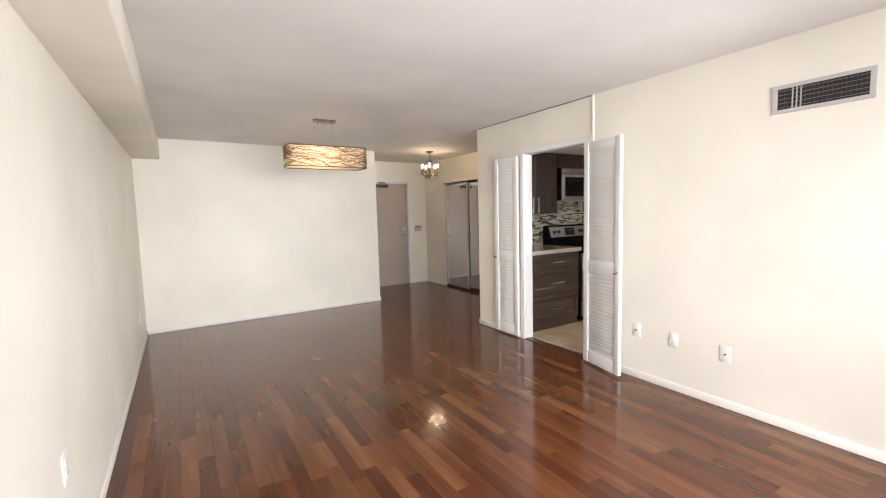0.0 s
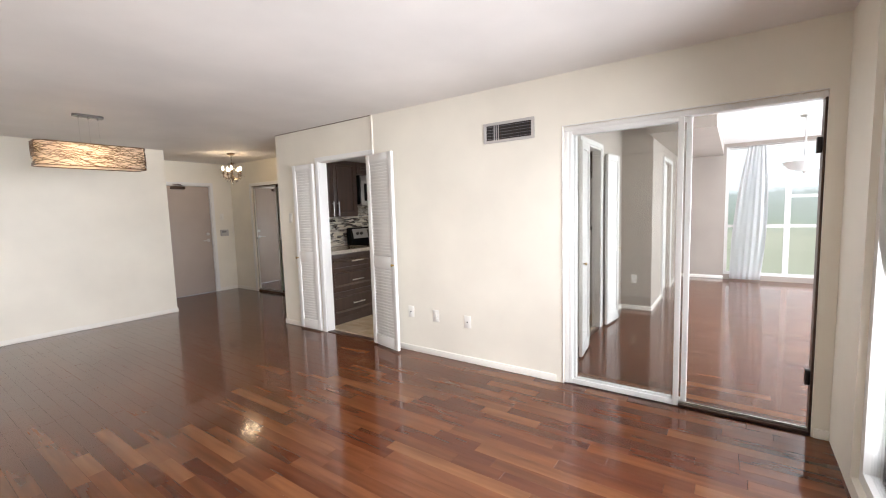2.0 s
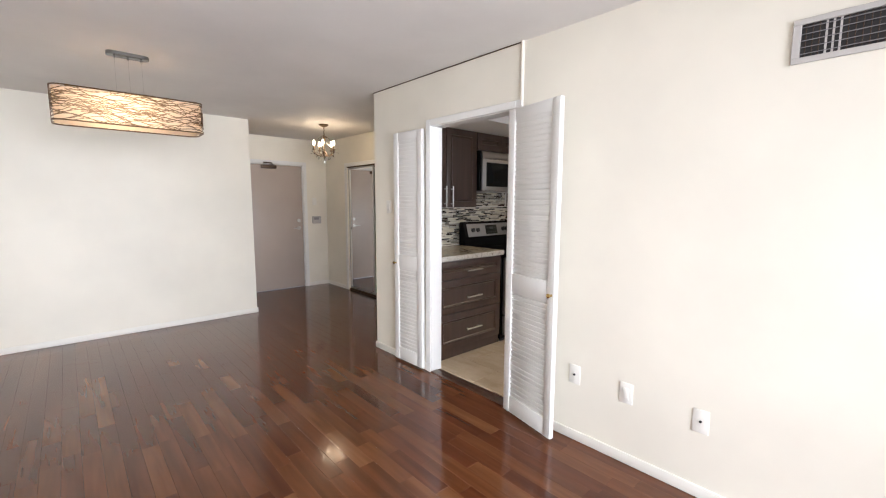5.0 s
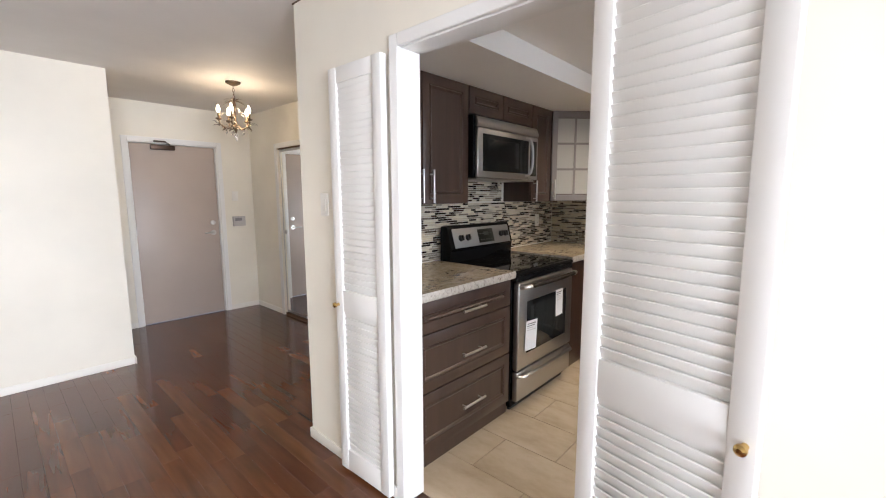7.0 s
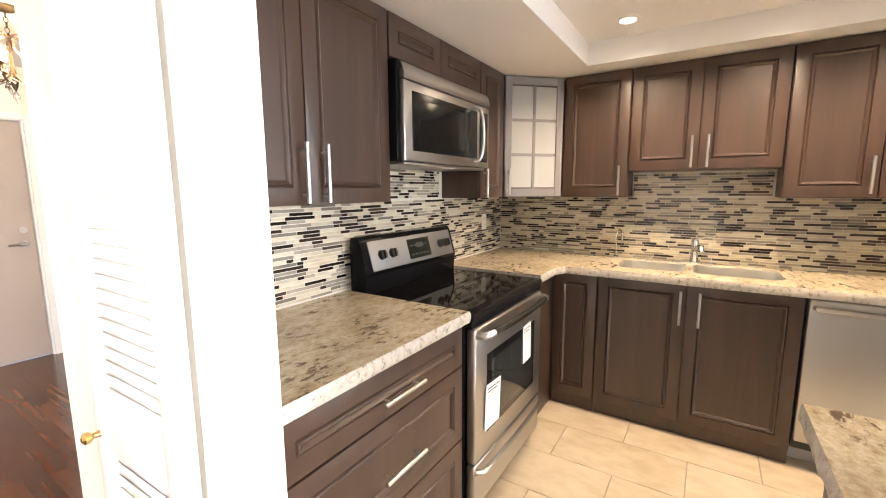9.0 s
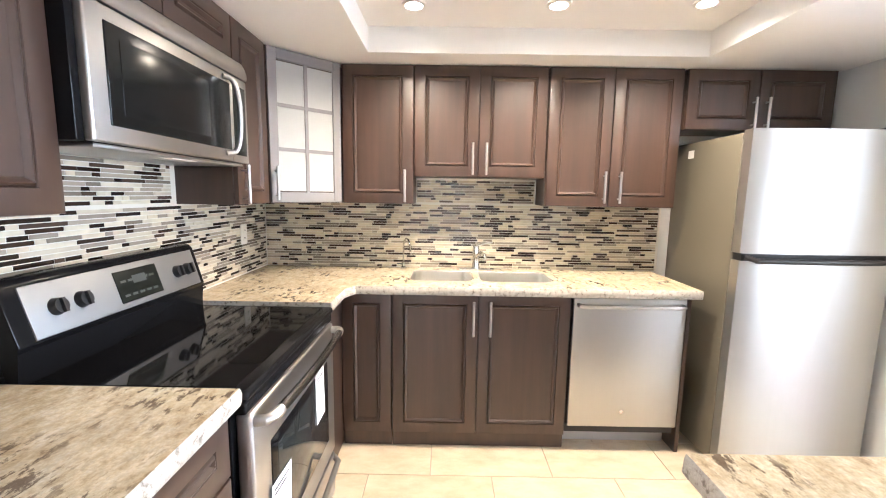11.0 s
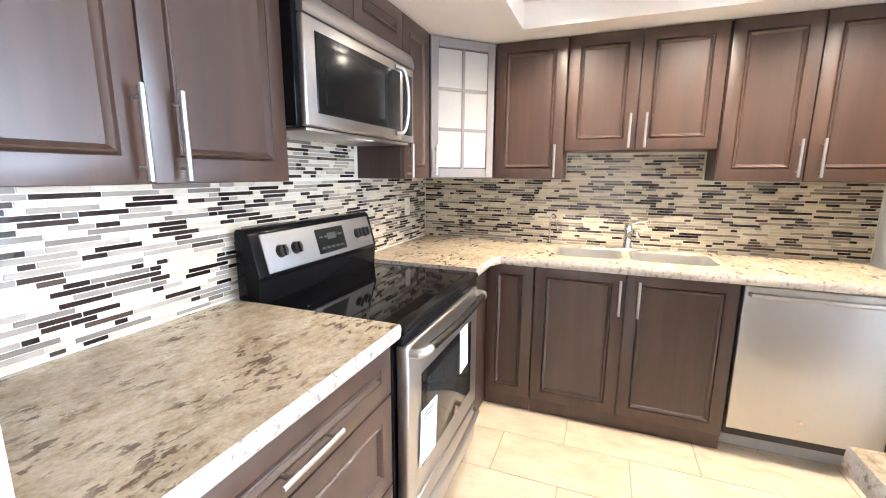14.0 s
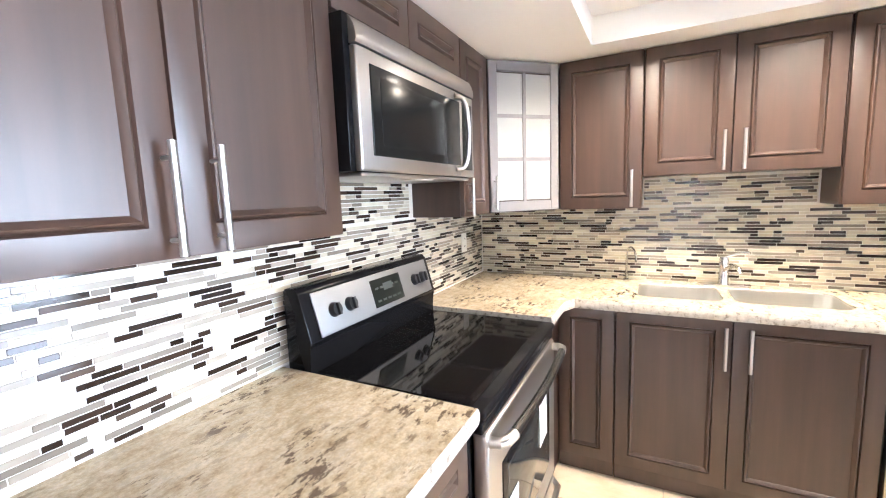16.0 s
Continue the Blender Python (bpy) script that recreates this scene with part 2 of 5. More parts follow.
PANE = clear_glass("window_glass")
DOOR_PANE = clear_glass("sliding_door_glass", (0.90, 0.90, 0.89))
CRYSTAL, _, _, _gp = material("crystal", (0.95, 0.95, 0.95), 0.02)
_gp.inputs["Transmission Weight"].default_value = 1.0
FROST, _n, _l, _gp = material("frosted_glass", (0.52, 0.53, 0.53), 0.3)
_gp.inputs["Transmission Weight"].default_value = 0.25
_gp.inputs["Coat Weight"].default_value = 0.1


def translucent(name, colour, through_share):
    m, nodes, links, p = material(name, colour, 0.8)
    out = nodes["Material Output"]
    t = put(nodes, "BsdfTranslucent", Color=(*colour, 1))
    d = put(nodes, "BsdfDiffuse", Color=(*colour, 1))
    mx = put(nodes, "MixShader", Fac=through_share)
    links.new(d.outputs[0], mx.inputs[1])
    links.new(t.outputs[0], mx.inputs[2])
    links.new(mx.outputs[0], out.inputs[0])
    return m


SHADE = translucent("ivory_shade", (0.80, 0.72, 0.60), 0.6)


def gauze(name, colour, open_share):
    m, nodes, links, p = material(name, colour, 0.8)
    out = nodes["Material Output"]
    t = put(nodes, "BsdfTranslucent", Color=(*colour, 1))
    s = put(nodes, "BsdfTransparent", Color=(1, 1, 1, 1))
    mx = put(nodes, "MixShader", Fac=open_share)
    links.new(t.outputs[0], mx.inputs[1])
    links.new(s.outputs[0], mx.inputs[2])
    links.new(mx.outputs[0], out.inputs[0])
    return m


SHEER = gauze("sheer_curtain", (0.90, 0.90, 0.91), 0.10)
GAUZE = translucent("ivory_gauze", (0.80, 0.64, 0.49), 0.55)
BOWL = translucent("opal_bowl", (0.62, 0.62, 0.60), 0.15)


def glow(name, colour, strength):
    m, nodes, links, p = material(name, colour, 0.4)
    p.inputs["Emission Color"].default_value = (*colour, 1)
    p.inputs["Emission Strength"].default_value = strength
    return m


BULB = glow("lit_bulb", (1.0, 0.80, 0.52), 40)
POT_GLOW = glow("lit_pot_lamp", (1.0, 0.93, 0.80), 14)
GRASS = paint("lawn", (0.10, 0.14, 0.05), 0.9, 1, 0.3, 0.25)


def distance_material():
    """Bright hazy sky over a tree line and a pale field."""
    m, nodes, links, p = material("hazy_distance")
    out = nodes["Material Output"]
    g = nodes.new("ShaderNodeNewGeometry")
    sep = nodes.new("ShaderNodeSeparateXYZ")
    links.new(g.outputs["Position"], sep.inputs[0])
    wob = noise_at(nodes, links, place(nodes, links, (1, 1, 1.5)), 0.16, 5, 0.65)
    add = nodes.new("ShaderNodeMath")
    add.operation = "MULTIPLY_ADD"
    links.new(wob, add.inputs[0])
    add.inputs[1].default_value = 5.0
    links.new(sep.outputs["Z"], add.inputs[2])
    rng_map = put(nodes, "MapRange")
    rng_map.inputs["From Min"].default_value = -16.0
    rng_map.inputs["From Max"].default_value = 24.0
    links.new(add.outputs[0], rng_map.inputs["Value"])
    col = ramp(nodes, links, rng_map.outputs[0], [(0.0, (0.46, 0.52, 0.40)), (0.36, (0.52, 0.56, 0.44)), (0.41, (0.36, 0.44, 0.37)), (0.52, (0.48, 0.56, 0.54)), (0.55, (0.90, 0.95, 1.0)), (0.9, (0.95, 0.98, 1.0))])
    e = put(nodes, "Emission", Strength=1.4)
    links.new(col, e.inputs[0])
    links.new(e.outputs[0], out.inputs[0])
    return m


DISTANCE = distance_material()

# ---- shapes ----


def box(bm, x0, x1, y0, y1, z0, z1):
    v = [bm.verts.new(c) for c in ((x0, y0, z0), (x1, y0, z0), (x1, y1, z0), (x0, y1, z0), (x0, y0, z1), (x1, y0, z1), (x1, y1, z1), (x0, y1, z1))]
    for f in ((0, 3, 2, 1), (4, 5, 6, 7), (0, 1, 5, 4), (1, 2, 6, 5), (2, 3, 7, 6), (3, 0, 4, 7)):
        bm.faces.new([v[i] for i in f])
    return v


def soften(bm, width, segments=2):
    bmesh.ops.bevel(bm, geom=bm.edges[:], offset=width, segments=segments, affect="EDGES", profile=0.5, clamp_overlap=True)
    return bm


def block(x0, x1, y0, y1, z0, z1, round_edge=0.0, segments=2):
    bm = bmesh.new()
    box(bm, x0, x1, y0, y1, z0, z1)
    return soften(bm, round_edge, segments) if round_edge else bm


def ring(bm, centre, axis, radius, n):
    axis = Vector(axis).normalized()
    side = axis.orthogonal().normalized()
    up = axis.cross(side)
    return [bm.verts.new(Vector(centre) + side * radius * math.cos(2 * math.pi * i / n) + up * radius * math.sin(2 * math.pi * i / n)) for i in range(n)]


def skin(bm, rings, closed_ends=True):
    n = len(rings[0])
    for a, b in zip(rings, rings[1:]):
        for i in range(n):
            bm.faces.new((a[i], a[(i + 1) % n], b[(i + 1) % n], b[i]))
    if closed_ends:
        bm.faces.new(list(reversed(rings[0])))
        bm.faces.new(rings[-1])


def rod(bm, a, b, radius, n=12, end_radius=None):
    axis = Vector(b) - Vector(a)
    skin(bm, [ring(bm, a, axis, radius, n), ring(bm, b, axis, radius if end_radius is None else end_radius, n)])
    return bm


def tube(bm, points, radius, n=8):
    pts = [Vector(p) for p in points]
    rings = []
    side = None
    for i, p in enumerate(pts):
        axis = (pts[min(i + 1, len(pts) - 1)] - pts[max(i - 1, 0)]).normalized()
        side = axis.orthogonal().normalized() if side is None else (side - axis * side.dot(axis)).normalized()
        up = axis.cross(side)
        r = radius(i / (len(pts) - 1)) if callable(radius) else radius
        rings.append([bm.verts.new(p + side * r * math.cos(2 * math.pi * k / n) + up * r * math.sin(2 * math.pi * k / n)) for k in range(n)])
    skin(bm, rings)
    return bm


def lathe(bm, profile, n=20, centre=(0, 0, 0), closed_ends=True):
    c = Vector(centre)
    rings = [[bm.verts.new(c + Vector((r * math.cos(2 * math.pi * i / n), r * math.sin(2 * math.pi * i / n), z))) for i in range(n)] for r, z in profile]
    skin(bm, rings, closed_ends)
    return bm


def rounded(x0, x1, y0, y1, r, n=5):
    pts = []
    for cx, cy, a in ((x1 - r, y1 - r, 0), (x0 + r, y1 - r, 90), (x0 + r, y0 + r, 180), (x1 - r, y0 + r, 270)):
        for i in range(n + 1):
            t = radians(a + 90 * i / n)
            pts.append((cx + r * math.cos(t), cy + r * math.sin(t)))
    return pts


def slab(outer, holes, z0, z1):
    """A flat plate with holes, from loops of corners."""
    bm = bmesh.new()
    edges = []
    for loop in (outer, *holes):
        vs = [bm.verts.new((x, y, z1)) for x, y in loop]
        edges += [bm.edges.new((vs[i], vs[(i + 1) % len(vs)])) for i in range(len(vs))]
    bmesh.ops.triangle_fill(bm, use_beauty=True, edges=edges, normal=(0, 0, 1))
    made = bmesh.ops.extrude_face_region(bm, geom=bm.faces[:])
    bmesh.ops.translate(bm, verts=[g for g in made["geom"] if isinstance(g, bmesh.types.BMVert)], vec=(0, 0, z0 - z1))
    bmesh.ops.recalc_face_normals(bm, faces=bm.faces[:])
    return bm


def mesh_of(name, bm, *mats, angle=35):
    me = bpy.data.meshes.new(name)
    bmesh.ops.recalc_face_normals(bm, faces=bm.faces[:])
    bm.to_mesh(me)
    bm.free()
    for m in mats:
        me.materials.append(m)
    me.polygons.foreach_set("use_smooth", [True] * len(me.polygons))
    me.set_sharp_from_angle(angle=radians(angle))
    return me


def part(name, bm, mat, parent=None, label="", at=None):
    ob = new(name, mesh_of(name, bm, mat) if isinstance(bm, bmesh.types.BMesh) else bm)
    ob.parent = parent
    if at is not None:
        ob.matrix_basis = at
    if label:
        ob["label"] = label
    return ob


def thing(name, m, label, category, group=""):
    ob = new(name)
    ob.empty_display_size = 0.1
    ob.matrix_basis = m
    return tagged(ob, label, category, group)


def setting(name, bm, mat, label, category):
    return tagged(part(name, bm, mat), label, category, kind="structure")


def walls(name, boxes, mat, label):
    bm = bmesh.new()
    for b in boxes:
        box(bm, *b)
    return setting(name, bm, mat, label, "wall")

# ---- the shell: walls, ceilings, floors ----
H = 2.415
walls("wall_west", [(-0.37, -0.25, -1.17, 6.675, 0, H)], CREAM, "smooth cream painted living room wall")
walls("wall_north", [(-0.25, 2.885, 6.555, 6.675, 0, H), (2.765, 2.885, 6.675, 7.715, 0, H)], CREAM, "blank cream painted wall of the dining end")
walls("wall_entry", [(2.765, 3.20, 7.715, 7.835, 0, H), (4.07, 4.57, 7.715, 7.835, 0, H), (3.20, 4.07, 7.715, 7.835, 2.0, H)], CREAM, "cream painted wall round the entry door")
walls("wall_hall_east", [(4.47, 4.57, 4.44, 5.58, 0, H), (4.47, 4.57, 7.0, 7.715, 0, H), (4.47, 4.57, 5.58, 7.0, 1.96, H)], CREAM, "cream painted hall wall round the mirrored closet")
walls("wall_closet_back", [(5.10, 5.18, 5.45, 7.12, 0, H), (4.57, 5.10, 5.45, 5.53, 0, H), (4.57, 5.10, 7.04, 7.12, 0, H)], CREAM, "plain wall behind the hall closet")
walls("wall_east", [
    (3.33, 3.45, -2.7, -0.76, 0, H + 0.04), (3.33, 3.45, -0.76, 0.74, 2.02, H + 0.04), (3.33, 3.45, 0.74, 2.775, 0, H),
    (3.33, 3.45, 2.775, 3.635, 2.03, H), (3.33, 3.45, 3.635, 4.44, 0, H)], CREAM, "cream painted wall between living room and kitchen")
walls("wall_south", [(-0.25, 0.35, -0.96, -0.84, 0, H), (2.80, 3.33, -0.96, -0.84, 0, H), (0.35, 2.80, -0.96, -0.84, 2.3, H), (0.35, 2.80, -0.96, -0.84, 0, 0.08)], CREAM, "cream painted wall round the living room window")
walls("wall_kitchen_north", [(3.45, 6.18, 4.37, 4.44, 0, H)], WHITE_WALL, "painted kitchen wall behind the stove")
walls("wall_kitchen_east", [(6.06, 6.18, 0.92, 4.37, 0, H)], WHITE_WALL, "painted kitchen wall behind the sink")
walls("wall_kitchen_south", [(3.45, 4.33, 0.92, 0.99, 0, H), (5.08, 6.06, 0.92, 0.99, 0, H), (4.33, 5.08, 0.92, 0.99, 2.05, H)], WHITE_WALL, "pale grey painted kitchen wall beside the refrigerator")
walls("wall_bedroom_block", [(6.15, 6.25, 0.53, 0.92, 0, H + 0.04), (6.25, 7.12, 0.53, 0.62, 0, H + 0.04), (8.02, 9.35, 0.53, 0.62, 0, H + 0.04), (7.12, 8.02, 0.53, 0.62, 2.05, H + 0.04), (7.0, 8.1, 1.1, 1.15, 0, H)], SHADED_WALL, "bedroom wall with a closet, backlit shade in its taupe colour")
walls("wall_bedroom_lining", [(3.45, 4.28, 0.905, 0.917, 0, H + 0.04), (5.13, 6.15, 0.905, 0.917, 0, H + 0.04), (4.28, 5.13, 0.905, 0.917, 2.1, H + 0.04)], SHADED_WALL, "bedroom wall backing on the kitchen, backlit shade in its taupe colour")
walls("wall_bedroom_east", [(9.35, 9.47, -0.2, 0.62, 0, H + 0.04), (9.35, 9.47, -2.7, -0.2, 2.40, H + 0.04), (9.35, 9.47, -2.7, -0.2, 0, 0.09)], SHADED_WALL, "bedroom wall beside the tall window, backlit shade in its taupe colour")
walls("wall_bedroom_south", [(3.33, 3.9, -2.82, -2.7, 0, H + 0.04), (7.9, 9.47, -2.82, -2.7, 0, H + 0.04), (3.9, 7.9, -2.82, -2.7, 2.35, H + 0.04), (3.9, 7.9, -2.82, -2.7, 0, 0.1)], SHADED_WALL, "bedroom wall, backlit shade in its taupe colour")

setting("ceiling_living", block(-0.37, 4.57, -1.17, 7.84, H, H + 0.1), CEIL, "off-white painted ceiling of living room and hall", "ceiling")
setting("ceiling_closet", block(4.57, 5.2, 5.4, 7.2, H, H + 0.1), CEIL, "plain closet ceiling", "ceiling")
setting("ceiling_bedroom", block(3.45, 9.47, -2.82, 0.92, H + 0.04, H + 0.14), CEIL, "off-white bedroom ceiling", "ceiling")
setting("ceiling_bedroom_soffit", block(5.78, 9.35, -0.16, 0.53, 2.26, H + 0.04), SHADED_WALL, "dropped bedroom soffit, backlit shade in its taupe colour", "ceiling")
setting("beam", block(-0.25, 0.03, -0.84, 6.555, 2.16, H, 0.004), CREAM, "cream painted boxed beam along the wall", "beam")
TRAY = rounded(3.75, 5.62, 1.86, 3.61, 0.004, 1)
setting("ceiling_kitchen", slab([(3.45, 0.99), (6.06, 0.99), (6.06, 4.37), (3.45, 4.37)], [TRAY], 2.143, 2.27), KITCHEN_CEIL, "white dropped ceiling edge with a raised tray", "ceiling")
setting("ceiling_kitchen_tray", block(3.45, 6.06, 0.99, 4.37, 2.27, 2.33), KITCHEN_CEIL, "white raised ceiling tray over the kitchen", "ceiling")

floor = setting("floor", block(-0.37, 4.57, -1.17, 7.84, -0.08, -0.007), THRESHOLD, "glossy cherry red hardwood plank floor", "floor")
floor_bedroom = setting("floor_bedroom", block(3.45, 9.47, -2.82, 0.95, -0.08, -0.007), THRESHOLD, "glossy cherry red hardwood plank bedroom floor", "floor")
floor_kitchen = setting("floor_kitchen", block(3.45, 6.06, 0.95, 4.37, -0.08, -0.003), GROUT, "beige porcelain tile kitchen floor in running bond", "floor")
setting("threshold", block(3.325, 3.385, 2.79, 3.622, -0.005, 0.009, 0.004), THRESHOLD, "dark wooden threshold strip at the kitchen", "threshold")


def baseboard(name, x0, x1, y0, y1, mat=BOARD):
    setting(name, block(x0, x1, y0, y1, 0.0, 0.06, 0.004), mat, "low white painted baseboard", "baseboard")


baseboard("baseboard_west", -0.25, -0.238, -0.84, 6.543)
baseboard("baseboard_north", -0.25, 2.885, 6.543, 6.555)
baseboard("baseboard_hall_west", 2.885, 2.897, 6.543, 7.703)
baseboard("baseboard_entry_a", 2.885, 3.15, 7.703, 7.715)
baseboard("baseboard_entry_b", 4.12, 4.47, 7.703, 7.715)
baseboard("baseboard_hall_east", 4.458, 4.47, 7.06, 7.703)
baseboard("baseboard_hall_east_b", 4.458, 4.47, 4.44, 5.52)
baseboard("baseboard_east_a", 3.318, 3.33, 3.675, 4.452)
baseboard("baseboard_east_end", 3.33, 4.458, 4.44, 4.452)
baseboard("baseboard_east_b", 3.318, 3.33, 0.80, 2.73)
baseboard("baseboard_east_c", 3.318, 3.33, -0.84, -0.77)
baseboard("baseboard_bedroom_a", 5.6, 6.15, 0.893, 0.905)
baseboard("baseboard_bedroom_b", 6.138, 6.15, 0.518, 0.893)
baseboard("baseboard_bedroom_c", 6.15, 7.06, 0.518, 0.53)
baseboard("baseboard_bedroom_d", 8.08, 9.338, 0.518, 0.53)
baseboard("baseboard_bedroom_e", 9.338, 9.35, -0.2, 0.518)


def casing(name, boxes, label):
    bm = bmesh.new()
    for b in boxes:
        c = bmesh.new()
        box(c, *b)
        soften(c, 0.003, 1)
        me = bpy.data.meshes.new("tmp")
        c.to_mesh(me)
        c.free()
        bm.from_mesh(me)
        bpy.data.meshes.remove(me)
    return setting(name, bm, TRIM, label, "trim")


casing("trim_kitchen_opening", [(3.335, 3.444, 3.622, 3.635, 0.0, 2.03), (3.335, 3.444, 2.775, 2.79, 0.0, 2.03), (3.335, 3.444, 2.79, 3.622, 2.01, 2.03),
                                (3.315, 3.335, 2.735, 2.785, 0, 2.065), (3.315, 3.335, 3.625, 3.675, 0, 2.065), (3.315, 3.335, 2.785, 3.625, 2.015, 2.065),
                                (3.450, 3.458, 3.66, 3.69, 0, 2.065), (3.450, 3.458, 2.735, 2.77, 0, 2.065), (3.450, 3.458, 2.77, 3.66, 2.035, 2.065)],
       "white painted frame of the kitchen opening")
casing("trim_kitchen_south", [(4.33, 4.35, 0.90, 0.995, 0, 2.05), (5.06, 5.08, 0.90, 0.995, 0, 2.05), (4.35, 5.06, 0.90, 0.995, 2.03, 2.05),
                              (4.28, 4.33, 0.89, 0.905, 0, 2.1), (5.08, 5.13, 0.89, 0.905, 0, 2.1), (4.33, 5.08, 0.89, 0.905, 2.05, 2.1)], "white painted frame of the second kitchen doorway")
casing("trim_entry", [(3.15, 3.20, 7.70, 7.715, 0, 2.05), (4.07, 4.12, 7.70, 7.715, 0, 2.05), (3.20, 4.07, 7.70, 7.715, 2.0, 2.05),
                      (3.20, 3.215, 7.715, 7.80, 0, 2.0), (4.055, 4.07, 7.715, 7.80, 0, 2.0), (3.215, 4.055, 7.715, 7.80, 1.988, 2.0)], "white painted frame of the entry door")
casing("trim_closet", [(4.455, 4.47, 7.0, 7.055, 0, 2.015), (4.455, 4.47, 5.525, 5.58, 0, 2.015), (4.455, 4.47, 5.58, 7.0, 1.96, 2.015)], "white painted frame of the mirrored closet")
casing("trim_bedroom_closet", [(7.06, 7.12, 0.512, 0.53, 0, 2.11), (8.02, 8.08, 0.512, 0.53, 0, 2.11), (7.12, 8.02, 0.512, 0.53, 2.05, 2.11),
                               (7.14, 7.55, 0.56, 0.59, 0.01, 2.05), (7.62, 8.02, 0.59, 0.615, 0.01, 2.05)], "white bedroom closet doors in their frame")

# conduit that drops from the ceiling beside the kitchen doors
setting("trim_conduit", tube(bmesh.new(), [(3.326, 2.745, 2.06), (3.326, 2.745, 2.25), (3.326, 2.745, H)], 0.012, 8), CREAM, "painted surface conduit on the wall", "conduit")
# dark strip stands in for the shade in the gap at the ceiling
setting("trim_shade_strip", block(3.324, 3.33, 2.757, 4.446, H - 0.006, H - 0.001), BRONZE, "dark strip for the shade in the gap under the ceiling", "trim")


# ---- windows ----


def window(name, label, make, panes):
    base = tagged(thing(name, pose(0, 0, 0), label, "window"), kind="structure")
    part("window_frame", make, TRIM, base)
    for b in panes:
        p = part("pane", block(*b), PANE, base)
        p.visible_shadow = False
    return base


bm = bmesh.new()
for b in ((0.35, 2.80, -0.93, -0.87, 0.08, 0.14), (0.35, 2.80, -0.93, -0.87, 2.24, 2.3), (0.35, 0.41, -0.93, -0.87, 0.14, 2.24), (2.74, 2.80, -0.93, -0.87, 0.14, 2.24),
          (1.545, 1.605, -0.93, -0.87, 0.14, 2.24)):
    box(bm, *b)
window("window_1", "wide white framed living room window", bm, [(0.41, 1.545, -0.905, -0.895, 0.14, 2.24), (1.605, 2.74, -0.905, -0.895, 0.14, 2.24)])
bm = bmesh.new()
for b in ((9.37, 9.43, -2.7, -0.2, 0.09, 0.14), (9.37, 9.43, -2.7, -0.2, 2.35, 2.40), (9.37, 9.43, -0.25, -0.2, 0.14, 2.35), (9.37, 9.43, -2.7, -2.65, 0.14, 2.35),
          (9.37, 9.43, -1.13, -1.05, 0.14, 2.35), (9.37, 9.43, -2.0, -1.93, 0.14, 2.35), (9.37, 9.43, -1.05, -0.25, 0.95, 1.0), (9.37, 9.43, -1.93, -1.13, 0.95, 1.0),
          (9.37, 9.43, -1.93, -1.13, 1.46, 1.51), (9.37, 9.43, -2.65, -2.0, 0.95, 1.0)):
    box(bm, *b)
window("window_2", "floor to ceiling bedroom window with white mullions", bm, [(9.398, 9.404, -1.05, -0.25, 0.14, 2.35), (9.398, 9.404, -1.93, -1.13, 0.14, 2.35), (9.398, 9.404, -2.65, -2.0, 0.14, 2.35)])

# unseen window, assumed as the source of daylight through the second kitchen doorway
bm = bmesh.new()
for b in ((3.9, 7.9, -2.79, -2.73, 0.1, 0.15), (3.9, 7.9, -2.79, -2.73, 2.3, 2.35), (3.9, 3.95, -2.79, -2.73, 0.15, 2.3), (7.85, 7.9, -2.79, -2.73, 0.15, 2.3),
          (5.2, 5.26, -2.79, -2.73, 0.15, 2.3), (6.54, 6.6, -2.79, -2.73, 0.15, 2.3)):
    box(bm, *b)
window("window_3", "unseen bedroom window assumed for the daylight", bm, [(3.95, 5.2, -2.763, -2.757, 0.15, 2.3), (5.26, 6.54, -2.763, -2.757, 0.15, 2.3), (6.6, 7.85, -2.763, -2.757, 0.15, 2.3)])

# ---- outside ----
bm = bmesh.new()
box(bm, -1500, 1500, -1500, 1500, -14.2, -14)
setting("ground", bm, GRASS, "grassy open ground far below the windows", "ground")


bm = bmesh.new()
box(bm, 90, 90.5, -120, 60, -14, 60)
setting("backdrop", bm, DISTANCE, "hazy bright sky over a line of trees and a field", "backdrop")

# ---- kitchen: cabinets ----
# local axes of a unit: x along its width, front face at y = 0 looking to -y, z up


def panel_front(w, h, t=0.02, rail=0.058):
    bm = bmesh.new()
    box(bm, 0, w, 0, t, 0, h)
    bm.normal_update()
    front = min(bm.faces, key=lambda f: f.calc_center_median().y)
    for thickness, depth in ((rail, 0.0), (0.004, -0.006), (0.004, 0.008), (0.004, 0.002), (0.006, -0.005), (0.005, -0.007)):
        if min(w, h) < 2.4 * rail and thickness == rail:
            thickness = min(w, h) * 0.24
        bmesh.ops.inset_region(bm, faces=[front], thickness=thickness, depth=depth, use_even_offset=True)
    rim = [e for e in bm.edges if all(v.co.y < 1e-5 and (v.co.x < 1e-5 or v.co.x > w - 1e-5 or v.co.z < 1e-5 or v.co.z > h - 1e-5) for v in e.verts)]
    bmesh.ops.bevel(bm, geom=rim, offset=0.003, segments=2, affect="EDGES", profile=0.5)
    return bm


def bar_pull(length, upright=True):
    bm = bmesh.new()
    a = Vector((0, 0, length / 2)) if upright else Vector((length / 2, 0, 0))
    out = Vector((0, -0.032, 0))
    rod(bm, out - a, out + a, 0.0072, 12)
    for s in (-0.72, 0.72):
        rod(bm, a * s, a * s + out, 0.0045, 8)
    return bm


